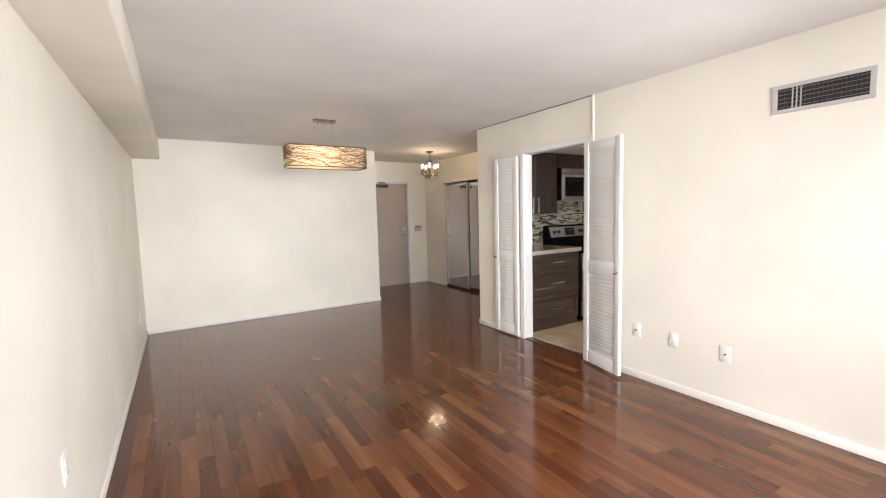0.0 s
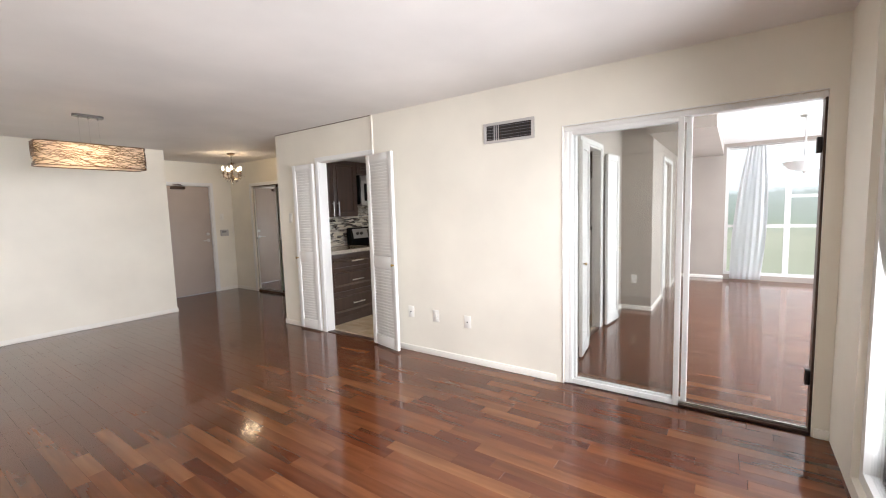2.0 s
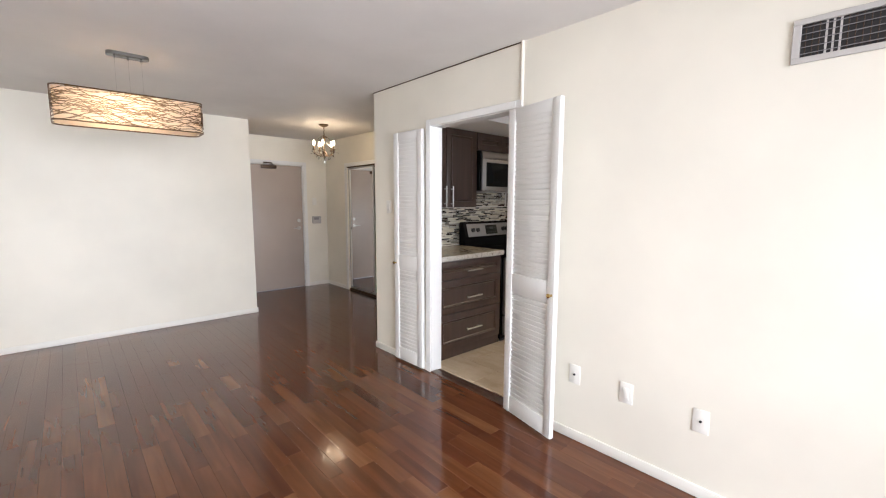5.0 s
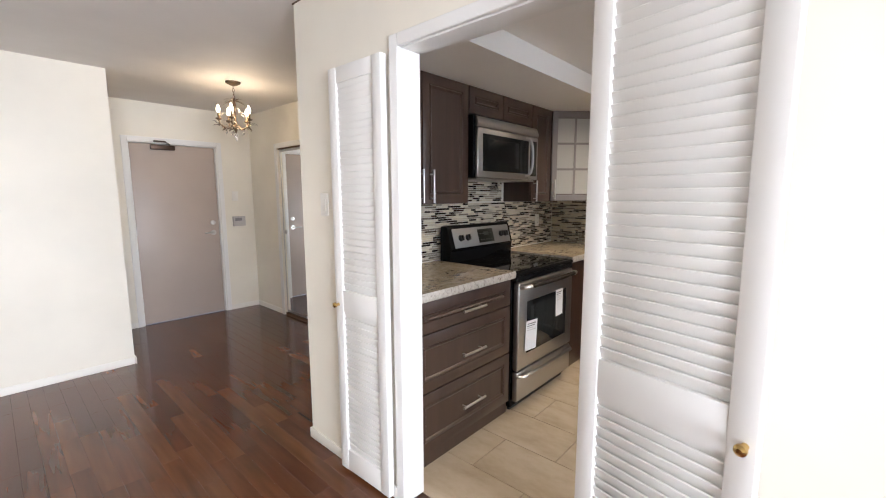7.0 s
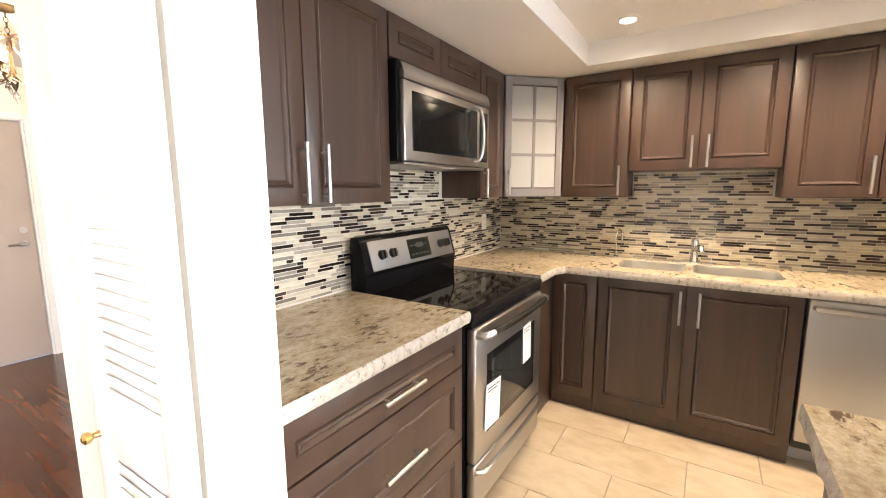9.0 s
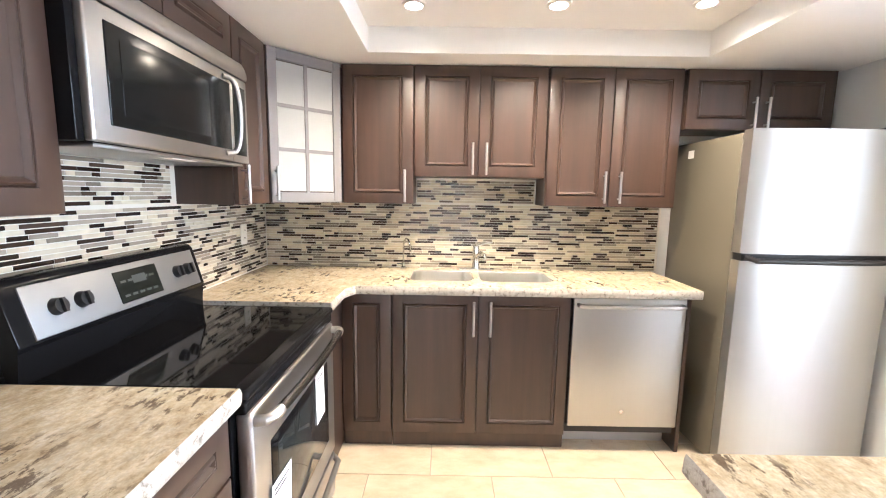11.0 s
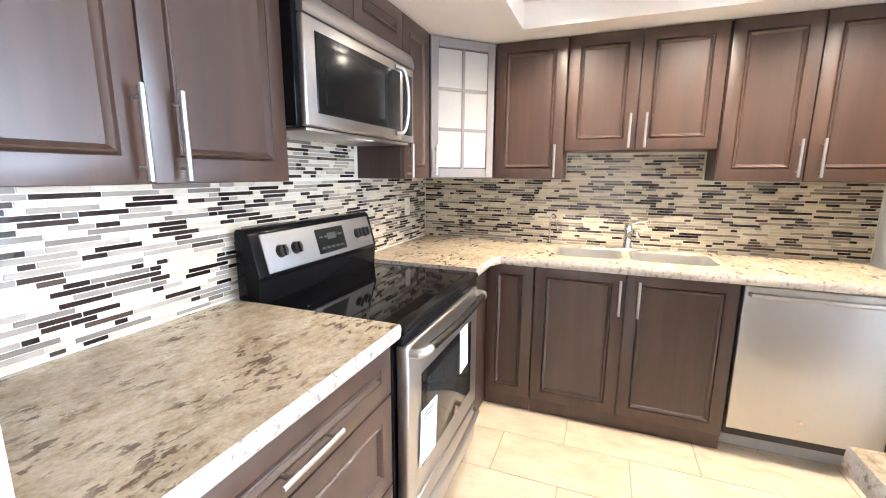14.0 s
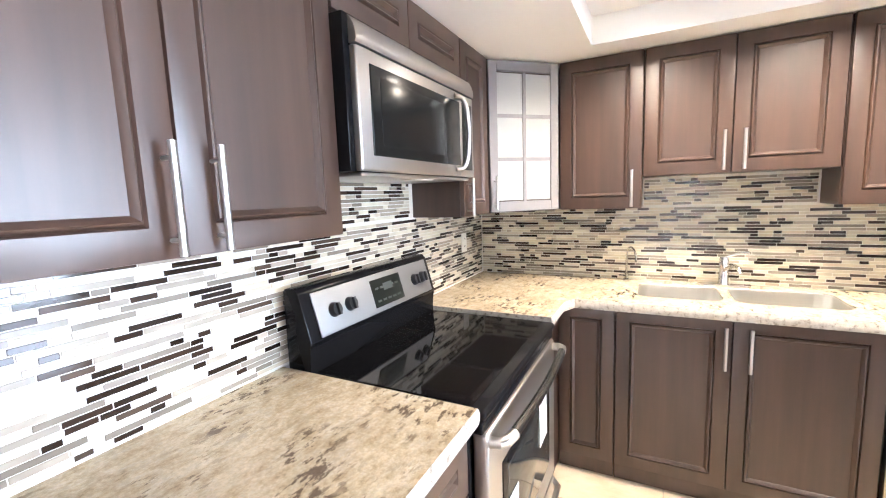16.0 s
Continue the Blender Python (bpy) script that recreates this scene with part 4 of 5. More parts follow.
def pot_light(x, y):
    ob = thing("recessed_light", pose(x, y, 2.27), "small round lit recessed ceiling light", "ceiling light", "kitchen recessed lights")
    bm = bmesh.new()
    lathe(bm, [(0.055, -0.0005), (0.054, -0.006), (0.041, -0.009), (0.036, -0.001)], 24, closed_ends=False)
    part("trim_ring", bm, PLASTIC, ob)
    bm = bmesh.new()
    lathe(bm, [(0.036, -0.002), (0.03, -0.005), (0.012, -0.007)], 20)
    part("lens", bm, POT_GLOW, ob)
    data = lamp("pot_lamp", "SPOT", 36, pose(x, y, 2.255), (1.0, 0.79, 0.53), radius=0.055).data
    data.spot_size, data.spot_blend = radians(145), 0.8


for x, y in ((5.37, 3.355), (5.35, 2.71), (5.31, 2.08)):
    pot_light(x, y)


# ---- wall plates ----


def wall_plate(name, m, label, kind="outlet"):
    ob = thing(name, m, label, "outlet" if kind == "outlet" else "switch")
    part("plate", block(-0.036, 0.036, -0.006, 0, -0.058, 0.058, 0.003), PLASTIC, ob)
    if kind == "outlet":
        for z in (-0.022, 0.022):
            s = part("socket", block(-0.017, 0.017, -0.0085, -0.004, z - 0.014, z + 0.014, 0.003), PLASTIC, ob)
            for x in (-0.006, 0.006):
                part("slot", block(x - 0.001, x + 0.001, -0.0092, -0.008, z - 0.004, z + 0.005), DARK, s)
    elif kind == "switch":
        part("rocker", block(-0.016, 0.016, -0.010, -0.004, -0.032, 0.032, 0.003), PLASTIC, ob)
    else:
        bm = bmesh.new()
        rod(bm, (0, -0.005, 0), (0, -0.012, 0), 0.006, 10)
        part("jack", bm, DARK, ob)
    return ob


wall_plate("wall_outlet", pose(5.755, 4.361, 1.18), "white outlet on the mosaic backsplash")
wall_plate("wall_outlet", pose(3.33, 2.305, 0.405, 0, 0, -90), "white outlet low on the cream wall", "jack")
wall_plate("wall_outlet", pose(3.33, 1.997, 0.397, 0, 0, -90), "blank white plate low on the cream wall", "switch")
wall_plate("wall_outlet", pose(3.33, 1.638, 0.384, 0, 0, -90), "white cable outlet low on the cream wall", "jack")
wall_plate("wall_outlet", pose(-0.25, 5.75, 0.395, 0, 0, 90), "white outlet low on the cream wall")
wall_plate("wall_outlet", pose(-0.25, 2.34, 0.50, 0, 0, 90), "white outlet on the cream wall")
wall_plate("light_switch", pose(3.33, 4.212, 1.376, 0, 0, -90), "white rocker light switch beside the kitchen doors", "switch")
wall_plate("wall_outlet", pose(6.15, 0.74, 0.42, 0, 0, -90), "white outlet on the bedroom wall")

# ---- louvred folding doors ----


def louvre_door(m, w, label, knob_x, group, tilt=23):
    """Hinge edge at x = 0, front face looking to -y."""
    ob = thing("louvred_door", m, label, "door", group)
    h0, h1, t, s = 0.02, 2.0, 0.032, 0.058
    for x0, x1 in ((0, s), (w - s, w)):
        part("stile", block(x0, x1, 0, t, h0, h1, 0.003), TRIM, ob)
    for z0, z1 in ((h0, 0.13), (0.855, 0.965), (h1 - 0.07, h1)):
        part("rail", block(s, w - s, 0.003, t - 0.003, z0, z1, 0.002), TRIM, ob)
    bm = bmesh.new()
    box(bm, s - 0.004, w - s + 0.004, -0.0032, 0.0032, -0.0215, 0.0215)
    me = mesh_of("slat", soften(bm, 0.0026, 2), TRIM)
    for a, b in ((0.13, 0.855), (0.965, h1 - 0.07)):
        n = round((b - a) / 0.031)
        for k in range(n):
            part("slat", me, None, ob, at=pose(0, t / 2, a + (b - a) * (k + 0.5) / n, tilt))
    bm = bmesh.new()
    lathe(bm, [(0.008, 0), (0.006, 0.012), (0.013, 0.02), (0.013, 0.028), (0.006, 0.033)], 14)
    part("knob", bm, BRASS, ob, "small brass knob", at=pose(knob_x, 0.0, 0.89, 90))
    return ob


def between(a, b):
    """Pose with local x from a to b on the floor."""
    return pose(a[0], a[1], 0, 0, 0, math.degrees(math.atan2(b[1] - a[1], b[0] - a[0])))


KD = "louvred doors of the kitchen opening"
louvre_door(between((3.275, 4.062), (3.282, 3.690)), 0.372, "white louvred door folded open flat to the wall", 0.025, KD, 15)
louvre_door(between((3.272, 2.80), (3.180, 2.380)), 0.44, "white louvred door standing open from the kitchen opening", 0.418, KD)
BD = "louvred doors of the bedroom side"
louvre_door(between((4.30, 0.84), (3.93, 0.80)) @ pose(0.37, 0.03, 0, 0, 0, 180), 0.37, "white louvred door open beside the second doorway", 0.03, BD, -13)
louvre_door(between((5.14, 0.84), (5.53, 0.80)), 0.39, "white louvred door open on the bedroom wall", 0.36, BD, -13)

# ---- entry ----
door = thing("entry_door", pose(3.218, 7.745, 0), "flat taupe painted apartment entry door, closed", "door")
part("leaf", block(0, 0.834, 0, 0.045, 0.008, 1.985, 0.002), DOOR_TAUPE, door)
bm = bmesh.new()
rod(bm, (0.765, 0, 0.985), (0.765, -0.012, 0.985), 0.03, 18)
rod(bm, (0.765, -0.01, 0.985), (0.765, -0.045, 0.985), 0.011, 12)
tube(bm, [(0.765, -0.045, 0.985), (0.74, -0.05, 0.985), (0.66, -0.048, 0.985)], 0.009, 8)
part("lever_handle", bm, NICKEL, door, "satin nickel lever handle")
bm = bmesh.new()
rod(bm, (0.765, 0, 1.105), (0.765, -0.018, 1.105), 0.027, 18)
box(bm, 0.76, 0.77, -0.034, -0.016, 1.09, 1.12)
part("deadbolt", bm, NICKEL, door, "satin nickel deadbolt")
for z in (0.25, 1.05, 1.78):
    bm = bmesh.new()
    rod(bm, (-0.002, -0.008, z - 0.05), (-0.002, -0.008, z + 0.05), 0.008, 10)
    part("hinge", bm, NICKEL, door)
closer = part("door_closer", block(0.19, 0.42, -0.05, 0, 1.925, 1.975, 0.008), TRACK, door, "dark bronze door closer")
bm = bmesh.new()
tube(bm, [(0.37, -0.03, 1.985), (0.30, -0.16, 2.0), (0.22, -0.05, 2.012)], 0.008, 6)
part("arm", bm, TRACK, closer)
ic = thing("intercom", pose(4.275, 7.715, 1.11), "small white wall intercom panel beside the entry door", "intercom")
part("case", block(-0.075, 0.075, -0.028, 0, -0.06, 0.06, 0.006), VENT_GREY, ic)
part("screen", block(-0.05, 0.03, -0.030, -0.026, 0.005, 0.042, 0.002), GREY_FRAME, ic)
for k in range(3):
    part("button", block(-0.05 + 0.035 * k, -0.028 + 0.035 * k, -0.031, -0.027, -0.035, -0.02, 0.001), VENT_GREY, ic)
wall_plate("light_switch", pose(4.25, 7.715, 1.42), "white light switch above the intercom", "switch")

# mirrored sliding closet doors in the hall
for y0, y1, x in ((6.29, 7.0, 4.495), (5.58, 6.33, 4.525)):
    ob = thing("mirrored_closet_door", pose(x, y1, 0, 0, 0, -90), "full height mirrored sliding closet door with a bronze frame", "closet door", "hall closet doors")
    w = y1 - y0
    part("mirror", block(0.02, w - 0.02, 0.002, 0.008, 0.06, 1.92), MIRROR, ob)
    for b in ((0, 0.02, 0, 0.02, 0.03, 1.945), (w - 0.02, w, 0, 0.02, 0.03, 1.945), (0.02, w - 0.02, 0, 0.02, 0.03, 0.06), (0.02, w - 0.02, 0, 0.02, 1.92, 1.945)):
        part("frame_bar", block(*b, 0.002, 1), NICKEL if x < 4.5 else BRONZE, ob)
    bm = bmesh.new()
    rod(bm, (0.06, 0.002, 1.0), (0.06, -0.004, 1.0), 0.025, 16, 0.022)
    part("finger_pull", bm, NICKEL, ob)
setting("trim_closet_track", block(4.475, 4.56, 5.585, 6.995, 0.0, 0.028, 0.002, 1), BRONZE, "bronze floor track of the closet doors", "track")
setting("trim_closet_track_top", block(4.475, 4.56, 5.585, 6.995, 1.947, 1.96), BRONZE, "bronze head track of the closet doors", "track")

# ---- vent grille ----
vent = thing("air_vent", pose(3.33, 1.427, 2.05, 0, 0, -90), "grey metal air vent grille high on the wall", "air vent")
VW, VH = 0.457, 0.083
bm = bmesh.new()
for b in ((0, VW, -0.012, 0, VH - 0.022, VH), (0, VW, -0.012, 0, -VH, -VH + 0.022), (0, 0.026, -0.012, 0, -VH + 0.022, VH - 0.022), (VW - 0.026, VW, -0.012, 0, -VH + 0.022, VH - 0.022)):
    box(bm, *b)
part("frame_plate", soften(bm, 0.002, 1), VENT_GREY, vent)
# flat dark sheet in place of the shade inside the opening
part("duct_shade", block(0.026, VW - 0.026, -0.0015, -0.0005, -VH + 0.022, VH - 0.022), DARK, vent)
for k in range(20):
    x = 0.040 + (VW - 0.08) * k / 19
    # three fins that catch the light are coloured paler and made wider
    lit = k in (3, 4, 5)
    wide = 0.0032 if lit else 0.0014
    part("fin", block(x - wide, x + wide, -0.0065, -0.002, -VH + 0.022, VH - 0.022), VENT_GREY if lit else TRACK, vent)
for k in range(5):
    z = (-VH + 0.022) + (2 * VH - 0.044) * (k + 0.5) / 5
    part("slat", block(0.026, VW - 0.026, -0.0105, -0.0068, z - 0.0011, z + 0.0011), GREY_FRAME, vent)

# ---- dining pendant with a woven shade ----
pend = thing("pendant_lamp", pose(1.54, 4.72, H), "rectangular pendant lamp with a woven wire shade, lit", "pendant lamp")
bm = slab(rounded(-0.12, 0.12, -0.045, 0.045, 0.04), [], -0.022, 0.0)
part("canopy", soften(bm, 0.003, 1), GREY_STEEL, pend, "dark chrome ceiling canopy")
for x in (-0.075, 0.0, 0.075):
    bm = bmesh.new()
    rod(bm, (x, 0, -0.28), (x, 0, -0.02), 0.0007, 6)
    part("cable", bm, CHROME, pend)
    bm = bmesh.new()
    rod(bm, (x, 0, -0.042), (x, 0, -0.026), 0.006, 8)
    part("cable_grip", bm, CHROME, pend)
SX, SY, Z0, Z1 = 0.415, 0.135, -0.495, -0.285
loop = rounded(-SX, SX, -SY, SY, 0.06, 6)
inner = rounded(-SX + 0.01, SX - 0.01, -SY + 0.01, SY - 0.01, 0.052, 6)
bm = bmesh.new()
skin(bm, [[bm.verts.new((x, y, z)) for x, y in inner] for z in (Z0 + 0.004, Z1 - 0.004)], False)
part("shade", bm, GAUZE, pend, "ivory fabric inner shade")
for z in (Z0, Z1):
    bm = bmesh.new()
    pts = [(x, y, z) for x, y in loop]
    tube(bm, pts + pts[:1], 0.0045, 6)
    part("rim", bm, WIRE, pend)
# woven wires wander over the outside of the shade
rng = random.Random(11)
per = [0.0]
for i in range(len(loop)):
    a, b = Vector(loop[i]), Vector(loop[(i + 1) % len(loop)])
    per.append(per[-1] + (b - a).length)


def round_loop(s):
    s %= per[-1]
    for i in range(len(loop)):
        if s <= per[i + 1]:
            f = (s - per[i]) / max(per[i + 1] - per[i], 1e-6)
            a, b = loop[i], loop[(i + 1) % len(loop)]
            return a[0] + (b[0] - a[0]) * f, a[1] + (b[1] - a[1]) * f
    return loop[0]


bm = bmesh.new()
for _ in range(330):
    s, z = rng.uniform(0, per[-1]), rng.uniform(Z0, Z1)
    ds, dz = rng.uniform(0.12, 0.34) * rng.choice((-1, 1)), rng.uniform(-0.10, 0.10)
    pts = []
    for k in range(7):
        x, y = round_loop(s + ds * k / 6)
        pts.append((x * 1.004, y * 1.01, min(Z1, max(Z0, z + dz * k / 6 + 0.009 * math.sin(k * 1.1 + s * 9)))))
    tube(bm, pts, 0.0024, 4)
tagged(part("wire_weave", bm, WIRE, pend, "bronze woven wire"), kind="stuff")
# panel added out of sight to hold the bulbs' glow off the ceiling
part("top_light_stop", block(-SX + 0.02, SX - 0.02, -SY + 0.02, SY - 0.02, Z1 - 0.012, Z1 - 0.008), SHADE, pend, "unseen ivory panel keeping lamp light off the ceiling")
for x in (-0.15, 0.03):
    bm = bmesh.new()
    lathe(bm, [(0.008, -0.45), (0.022, -0.435), (0.03, -0.40), (0.024, -0.37), (0.013, -0.35), (0.013, -0.33)], 14, (x, 0, 0))
    part("bulb", bm, BULB, pend, "lit bulb")
    lamp("pendant_bulb", "POINT", 3.0, pose(1.54 + x, 4.72, H - 0.40), (1.0, 0.82, 0.58), radius=0.03)

# ---- hall chandelier ----
ch = thing("chandelier", pose(3.72, 6.236, H), "small bronze leaf chandelier with candle bulbs and crystal drops, lit", "chandelier")
bm = bmesh.new()
lathe(bm, [(0.062, 0.0), (0.060, -0.012), (0.035, -0.026), (0.012, -0.034)], 20)
part("canopy", bm, BRONZE, ch)
bm = bmesh.new()
for k in range(4):
    c = -0.045 - 0.026 * k
    pts = [(0.009 * math.cos(a) if k % 2 else 0, 0 if k % 2 else 0.009 * math.cos(a), c + 0.017 * math.sin(a)) for a in [math.pi * j / 5 for j in range(11)]]
    tube(bm, pts, 0.002, 5)
part("chain", bm, BRONZE, ch)
bm = bmesh.new()
lathe(bm, [(0.004, -0.14), (0.012, -0.15), (0.008, -0.17), (0.014, -0.20), (0.006, -0.24), (0.010, -0.33), (0.020, -0.38), (0.012, -0.42), (0.004, -0.44)], 14)
part("column", bm, BRONZE, ch)


def leaf(bm, at, way, length, width, droop=0.3):
    way = Vector(way).normalized()
    side = way.cross(Vector((0, 0, 1))).normalized()
    pts = [Vector(at) + way * length * f - Vector((0, 0, droop * length * f * f)) for f in (0, 0.35, 0.7, 1)]
    wide = (0.15, 1, 0.75, 0.02)
    rows = [[bm.verts.new(p - side * width * w), bm.verts.new(p + Vector((0, 0, 0.12 * width))), bm.verts.new(p + side * width * w)] for p, w in zip(pts, wide)]
    for a, b in zip(rows, rows[1:]):
        for i in (0, 1):
            bm.faces.new((a[i], a[i + 1], b[i + 1], b[i]))


for k in range(11):
    a = 2 * math.pi * k / 11
    bm = bmesh.new()
    leaf(bm, (0, 0, -0.165), (math.cos(a), math.sin(a), 0.75 if k % 2 else 0.25), 0.10, 0.009, 0.5)
    part("leaf", bm, BRONZE, ch)
rng = random.Random(5)
for k in range(5):
    a = 2 * math.pi * k / 5 + 0.35
    c, s = math.cos(a), math.sin(a)
    bm = bmesh.new()
    tube(bm, [(c * r, s * r, z) for r, z in ((0.012, -0.36), (0.05, -0.40), (0.09, -0.395), (0.125, -0.365), (0.13, -0.335))], 0.005, 7)
    arm = part("arm", bm, BRONZE, ch)
    bm = bmesh.new()
    lathe(bm, [(0.006, -0.335), (0.026, -0.325), (0.024, -0.318), (0.009, -0.315), (0.009, -0.27)], 12, (c * 0.13, s * 0.13, 0))
    part("candle_cup", bm, BRONZE, arm)
    bm = bmesh.new()
    lathe(bm, [(0.007, -0.27), (0.0145, -0.256), (0.0155, -0.244), (0.009, -0.218), (0.001, -0.204)], 12, (c * 0.13, s * 0.13, 0))
    part("bulb", bm, BULB, arm, "lit flame bulb")
    for j in range(7):
        b = a + rng.uniform(-1.2, 1.2)
        bm = bmesh.new()
        leaf(bm, (c * (0.05 + 0.016 * j), s * (0.05 + 0.016 * j), -0.40 + 0.008 * j), (math.cos(b), math.sin(b), rng.uniform(-0.2, 0.6)), rng.uniform(0.05, 0.085), 0.011, 0.4)
        part("leaf", bm, BRONZE, arm)
    for r, z in ((0.13, -0.345), (0.075, -0.41)):
        bm = bmesh.new()
        lathe(bm, [(0.001, 0), (0.006, -0.012), (0.009, -0.026), (0.001, -0.042)], 6, (c * r, s * r, z))
        part("crystal_drop", bm, CRYSTAL, arm, "clear crystal drop")
    bm = bmesh.new()
    tube(bm, [(c * 0.01, s * 0.01, -0.20), (c * 0.05, s * 0.05, -0.255), (c * 0.10, s * 0.10, -0.28), (c * 0.128, s * 0.128, -0.315)], 0.0025, 5)
    part("bead_swag", bm, CRYSTAL, arm)
bm = bmesh.new()
lathe(bm, [(0.001, -0.44), (0.012, -0.455), (0.016, -0.475), (0.001, -0.51)], 8)
part("crystal_drop", bm, CRYSTAL, ch, "clear crystal drop")
lamp("chandelier_light", "POINT", 4.4, pose(3.72, 6.236, H - 0.27), (1.0, 0.76, 0.46), radius=0.10)

# ---- glass sliding door to the bedroom ----
sd = thing("sliding_glass_door", pose(3.35, 0.74, 0, 0, 0, -90), "white framed sliding glass door, half open, to the bedroom", "sliding door")
part("head_rail", block(0, 1.5, 0.0, 0.09, 1.985, 2.02, 0.003), TRIM, sd)
part("side_jamb", block(0, 0.03, 0.0, 0.09, 0, 1.985, 0.003), TRIM, sd)
for y, x0, x1 in ((0.005, 0.03, 0.80), (0.048, 0.05, 0.845)):
    p = part("panel", block(x0, x0 + 0.030, y, y + 0.035, 0.004, 1.985, 0.003), TRIM, sd, "white door panel frame")
    part("stile", block(x1 - 0.034, x1, y, y + 0.035, 0.004, 1.985, 0.003), TRIM, p)
    part("rail", block(x0 + 0.030, x1 - 0.034, y, y + 0.035, 0.004, 0.042, 0.003), TRIM, p)
    part("rail", block(x0 + 0.030, x1 - 0.034, y, y + 0.035, 1.955, 1.985, 0.003), TRIM, p)
    g = part("glass", block(x0 + 0.030, x1 - 0.034, y + 0.015, y + 0.021, 0.042, 1.955), DOOR_PANE, p)
    g.visible_shadow = False
part("sill_track", block(0.80, 1.5, 0.0, 0.095, 0.0, 0.018, 0.002, 1), TRACK, sd, "dark bronze floor track")
part("track_rib", block(0.80, 1.5, 0.03, 0.04, 0.018, 0.030), NICKEL, sd)
part("far_jamb", block(1.488, 1.5, 0.0, 0.09, 0.018, 1.985, 0.002, 1), TRACK, sd, "dark bronze jamb")
for z in (0.30, 1.68):
    part("bumper", block(1.463, 1.488, 0.02, 0.06, z, z + 0.09, 0.003), DARK, sd, "black bumper block")
casing("trim_sliding_door", [(3.322, 3.33, 0.74, 0.748, 0, 2.028), (3.322, 3.33, -0.76, 0.74, 2.02, 2.028)], "white painted trim of the sliding door")

# ---- bedroom things ----
cur = thing("curtain", pose(9.22, -0.62, 0.03), "sheer white curtain gathered at the tall window", "curtain")
bm = bmesh.new()
rows = []
for i in range(25):
    f = i / 24
    z = 2.33 * (1 - f)
    half = 0.13 + 0.07 * math.sin(math.pi * min(1, f * 0.9)) + 0.07 * f
    mid = -0.02 + 0.12 * f
    rows.append([bm.verts.new((0.010 * math.sin(k * 0.9 + 0.6 * f) + 0.008 * math.sin(k * 0.7 + 5 * f), mid + half * (2 * k / 40 - 1), z)) for k in range(41)])
for a, b in zip(rows, rows[1:]):
    for k in range(40):
        bm.faces.new((a[k], a[k + 1], b[k + 1], b[k]))
part("cloth", bm, SHEER, cur)
bm = bmesh.new()
rod(bm, (0.03, -2.0, 2.345), (0.03, 0.40, 2.345), 0.012, 10)
part("curtain_rod", bm, NICKEL, cur)

bl = thing("bedroom_pendant", pose(7.0, -1.04, H + 0.04), "white glass bowl pendant lamp on a metal stem", "pendant lamp")
bm = bmesh.new()
lathe(bm, [(0.065, 0), (0.06, -0.02), (0.02, -0.035)], 18)
part("canopy", bm, NICKEL, bl)
bm = bmesh.new()
rod(bm, (0, 0, -0.62), (0, 0, -0.03), 0.008, 8)
part("stem", bm, NICKEL, bl)
bm = bmesh.new()
lathe(bm, [(0.215, -0.57), (0.205, -0.60), (0.15, -0.65), (0.08, -0.675), (0.015, -0.685)], 28, closed_ends=False)
part("bowl", bm, BOWL, bl, "opal glass bowl")
bm = bmesh.new()
lathe(bm, [(0.014, -0.68), (0.018, -0.695), (0.004, -0.715)], 12)
part("finial", bm, NICKEL, bl)

# ---- mosaic backsplash, floor tiles and planks ----


def piece_mesh(name, mat, w, h, t, edge):
    """A thin piece, face to -y, centred; chamfered front."""
    bm = bmesh.new()
    rings = []
    for y, cut in ((0, 0), (-t + edge, 0), (-t, edge)):
        rings.append([bm.verts.new((sx * (w / 2 - cut), y, sz * (h / 2 - cut))) for sx, sz in ((-1, -1), (1, -1), (1, 1), (-1, 1))])
    skin(bm, rings)
    return mesh_of(name, bm, mat, angle=20)


def add_piece(verts, faces, m, w, h, t, edge):
    n = len(verts)
    for y, cut in ((0, 0), (-t + edge, 0), (-t, edge)):
        for sx, sz in ((-1, -1), (1, -1), (1, 1), (-1, 1)):
            verts.append(tuple(m @ Vector((sx * (w / 2 - cut), y, sz * (h / 2 - cut)))))
    for r in (0, 4):
        for i in range(4):
            faces.append((n + r + i, n + r + (i + 1) % 4, n + r + 4 + (i + 1) % 4, n + r + 4 + i))
    faces.append((n + 8, n + 9, n + 10, n + 11))


def joined(name, verts, faces, mats, parent, kinds=None):
    me = bpy.data.meshes.new(name)
    me.from_pydata(verts, [], faces)
    for mat in mats:
        me.materials.append(mat)
    if kinds:
        me.polygons.foreach_set("material_index", [k for k in kinds for _ in range(9)])
    ob = new(name, me)
    ob.parent = parent
    return tagged(ob, kind="stuff")


PITCH, JOINT = 0.0157, 0.0030
LENGTHS = (0.035, 0.06, 0.09, 0.12, 0.15, 0.19)
STRIPS = {}
rng = random.Random(21)


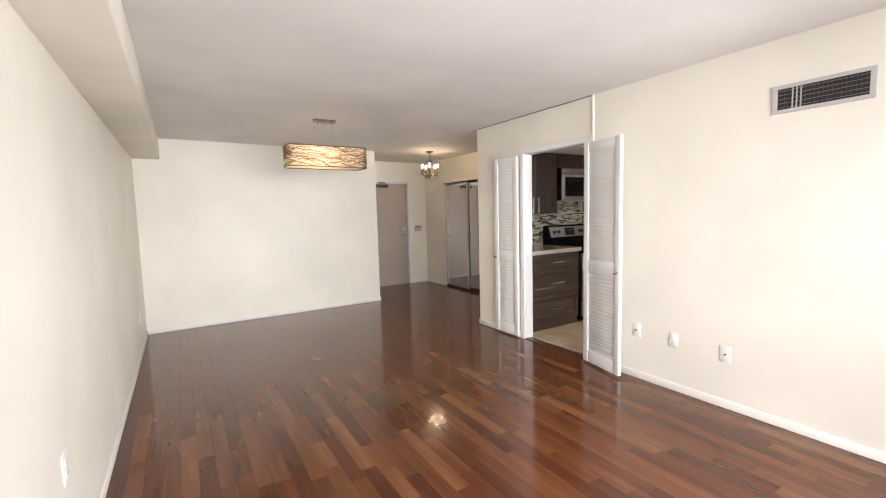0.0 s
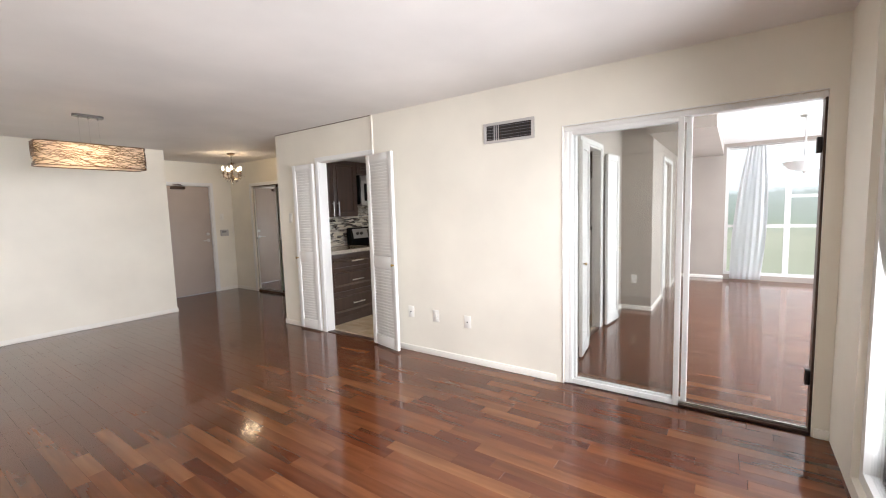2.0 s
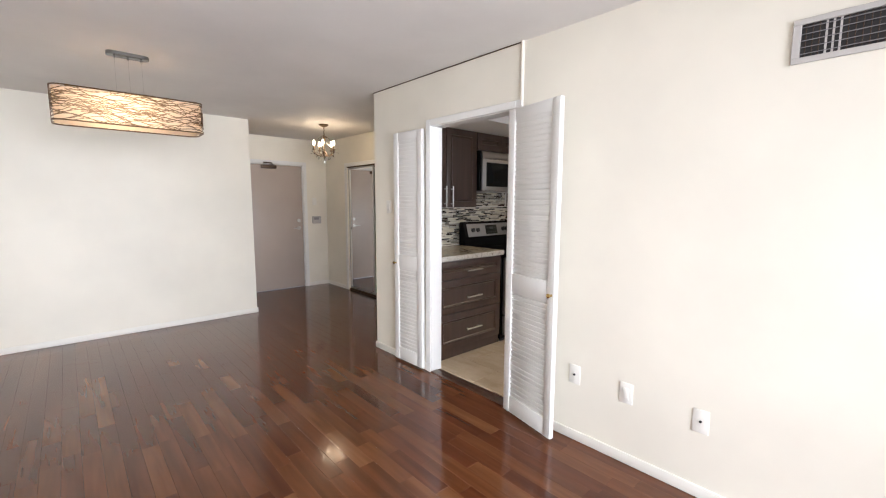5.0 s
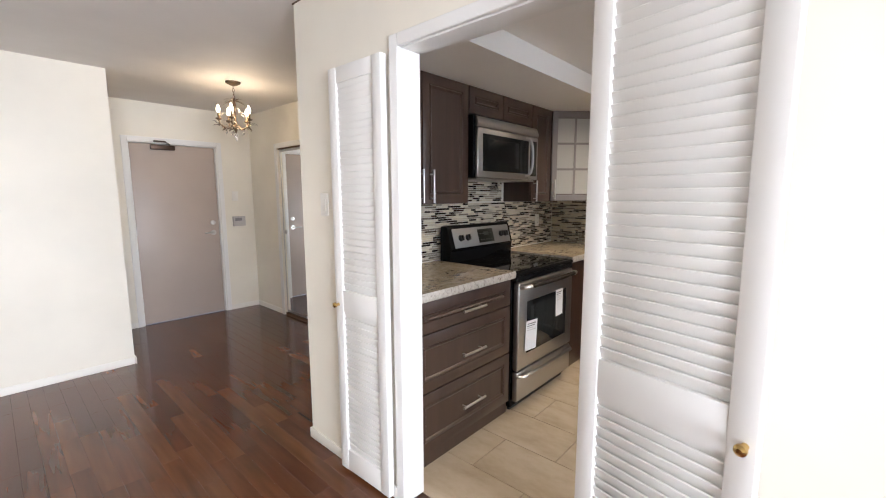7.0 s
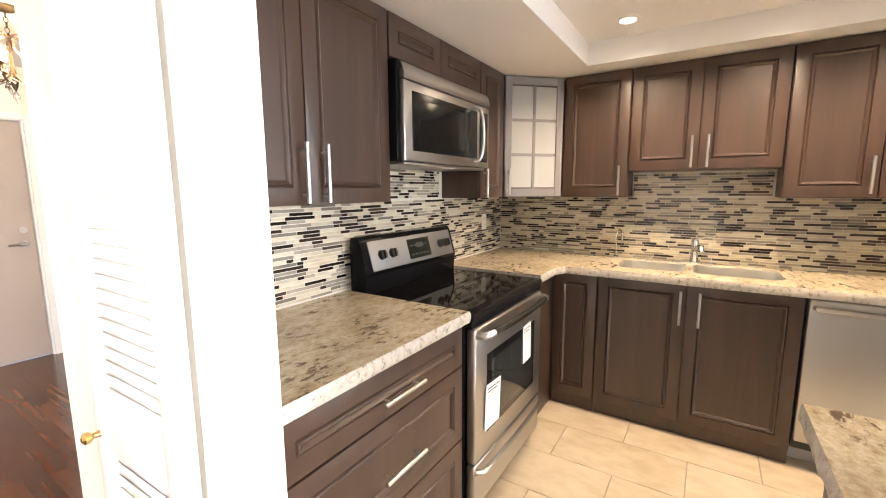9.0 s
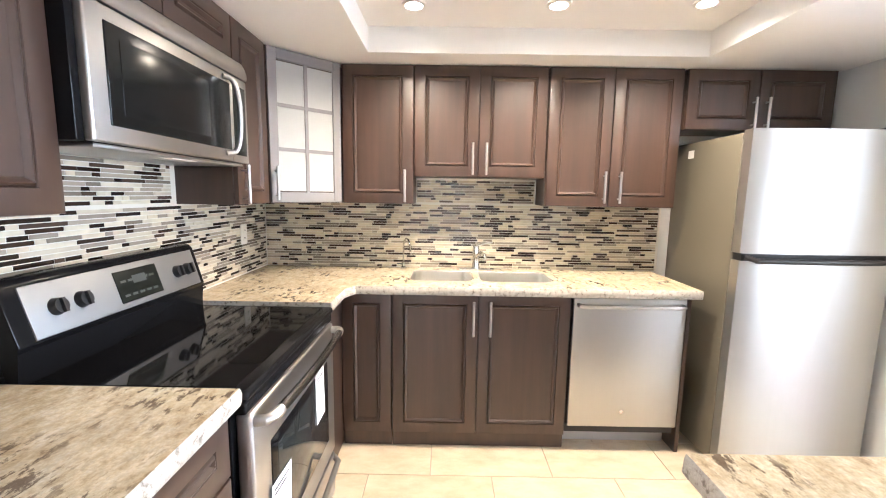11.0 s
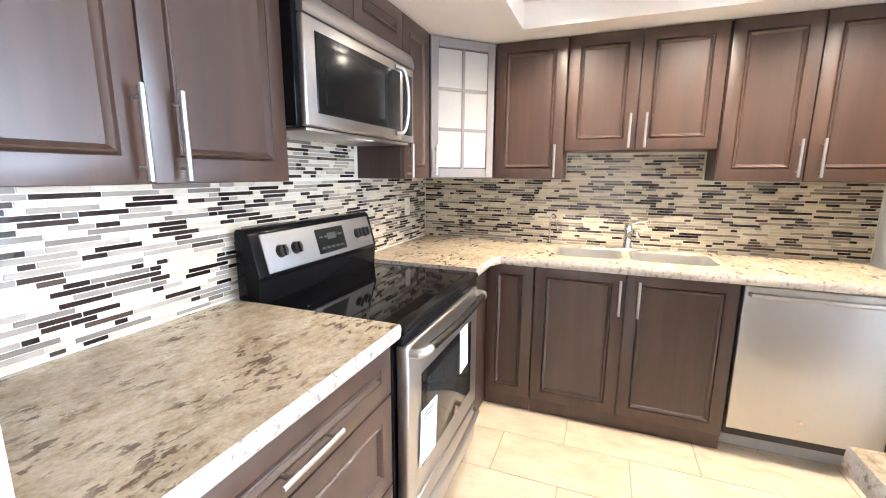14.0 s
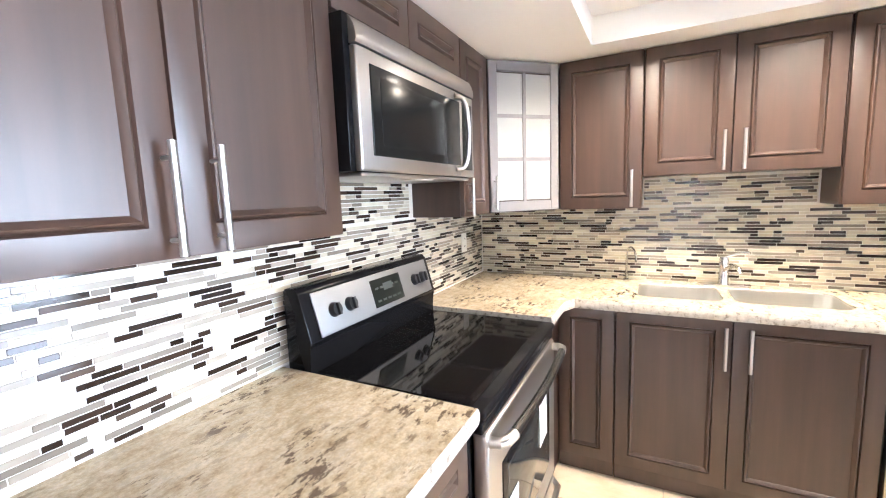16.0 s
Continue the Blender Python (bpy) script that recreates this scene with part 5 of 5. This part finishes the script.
def mosaic(parent, to_world, length, z0, z1, single):
    """Rows of strips along local x; those within the stretch single stay separate."""
    verts, faces, kinds = [], [], []
    rows = int((z1 - z0) / PITCH)
    for r in range(rows):
        z = z0 + (r + 0.5) * PITCH
        x = -rng.uniform(0, 0.1)
        kind = rng.randrange(3)
        while x < length:
            # light and dark strips take turns along a row
            kind = rng.choices((0, 1, 2), ((0.14, 0.39, 0.47), (0.52, 0.14, 0.34), (0.60, 0.34, 0.06))[kind])[0]
            w = rng.choice(LENGTHS if kind != 2 else LENGTHS[:5])
            a, b = max(x, 0.002), min(x + w, length - 0.002)
            x += w
            if b - a < 0.012:
                continue
            whole = round(b - a, 3) == w
            m = to_world @ pose((a + b) / 2, rng.uniform(-0.0006, 0.0006), z)
            if whole and single[0] <= a and b <= single[1]:
                if (w, kind) not in STRIPS:
                    STRIPS[w, kind] = piece_mesh("tile", MOSAIC[kind], w - JOINT, PITCH - JOINT, 0.0026, 0.0008)
                part("tile", STRIPS[w, kind], None, parent, at=m)
            else:
                add_piece(verts, faces, m, b - a - JOINT, PITCH - JOINT, 0.0026, 0.0008)
                kinds.append(kind)
    joined("tile_field", verts, faces, MOSAIC, parent, kinds)


splash = tagged(thing("backsplash_north", pose(0, 0, 0), "glass and stone strip mosaic backsplash in grey, white and black", "backsplash"), kind="structure")
part("grout_bed", block(3.465, 6.055, 4.362, 4.369, 0.951, 1.56), WHITE_GROUT, splash)
mosaic(splash, pose(3.465, 4.362, 0), 2.59, 0.952, 1.372, (0.05, 1.40))
mosaic(splash, pose(4.358, 4.362, 0), 0.79, 1.372, 1.545, (9, 9))
splash = tagged(thing("backsplash_east", pose(0, 0, 0), "glass and stone strip mosaic backsplash in beige and brown", "backsplash"), kind="structure")
part("grout_bed", block(6.052, 6.059, 1.83, 4.36, 0.951, 1.375), WHITE_GROUT, splash)
part("grout_bed", block(6.052, 6.059, 2.63, 3.385, 1.375, 1.53), WHITE_GROUT, splash)
mosaic(splash, pose(6.052, 4.356, 0, 0, 0, -90), 2.524, 0.952, 1.372, (0.8, 2.15))
mosaic(splash, pose(6.052, 3.384, 0, 0, 0, -90), 0.752, 1.372, 1.526, (9, 9))
part("edge_trim", block(6.045, 6.059, 1.823, 1.83, 0.951, 1.372), PLASTIC, splash)
# grout fillet along the counter
part("sealant", block(3.465, 6.045, 4.352, 4.362, 0.950, 0.956, 0.002, 1), PLASTIC, splash)

# kitchen floor tiles, long side along y, half offset
TW, TL, GAP = 0.3155, 0.627, 0.004
tile_big = piece_mesh("floor_tile", TILE, TW - GAP, TL - GAP, 0.008, 0.0012)
lying = pose(0, 0, 0, -90)
for i in range(9):
    x0 = 5.33 - TW * (6 - i)
    for k in range(7):
        y0 = (3.57 if (i % 2) == 1 else 3.255) - TL * (5 - k) + TL
        ax, bx, ay, by = max(x0, 3.387), min(x0 + TW, 6.058), max(y0, 0.955), min(y0 + TL, 4.368)
        if bx - ax < 0.03 or by - ay < 0.03:
            continue
        m = pose((ax + bx) / 2, (ay + by) / 2, -0.006) @ lying
        if bx - ax > TW - 0.002 and by - ay > TL - 0.002:
            part("floor_tile", tile_big, None, floor_kitchen, at=m)
        else:
            part("floor_tile", piece_mesh("floor_tile", TILE, bx - ax - GAP, by - ay - GAP, 0.008, 0.0012), None, floor_kitchen, at=m)

# hardwood planks along y
PW = 0.085
PLANKS = {}
rng = random.Random(8)


def lay(parent, x0, x1, y0, y1, single):
    verts, faces = [], []
    n = round((x1 - x0) / PW)
    w = (x1 - x0) / n
    for i in range(n):
        x = x0 + (i + 0.5) * w
        y = y0 - rng.uniform(0, 0.6)
        while y < y1:
            length = rng.choice((0.30, 0.42, 0.55, 0.70, 0.90))
            a, b = max(y, y0), min(y + length, y1)
            y += length
            if b - a < 0.02:
                continue
            m = pose(x, (a + b) / 2, -0.006 + rng.uniform(-0.0003, 0.0003)) @ lying
            if single and round(b - a, 3) == length and single[0] <= a and b <= single[1]:
                if length not in PLANKS:
                    PLANKS[length] = piece_mesh("plank", PLANK, w, length, 0.006, 0.0008)
                part("plank", PLANKS[length], None, parent, at=m)
            else:
                add_piece(verts, faces, m, w, b - a, 0.006, 0.0008)
    joined("plank_field", verts, faces, (PLANK,), parent)


lay(floor, -0.25, 3.33, -0.96, 6.555, (1.2, 4.6))
lay(floor, 2.885, 3.33, 6.555, 7.74, None)
lay(floor, 3.33, 4.475, 4.44, 7.74, None)
lay(floor_bedroom, 3.445, 9.36, -2.7, 0.90, (-1.3, 0.6))
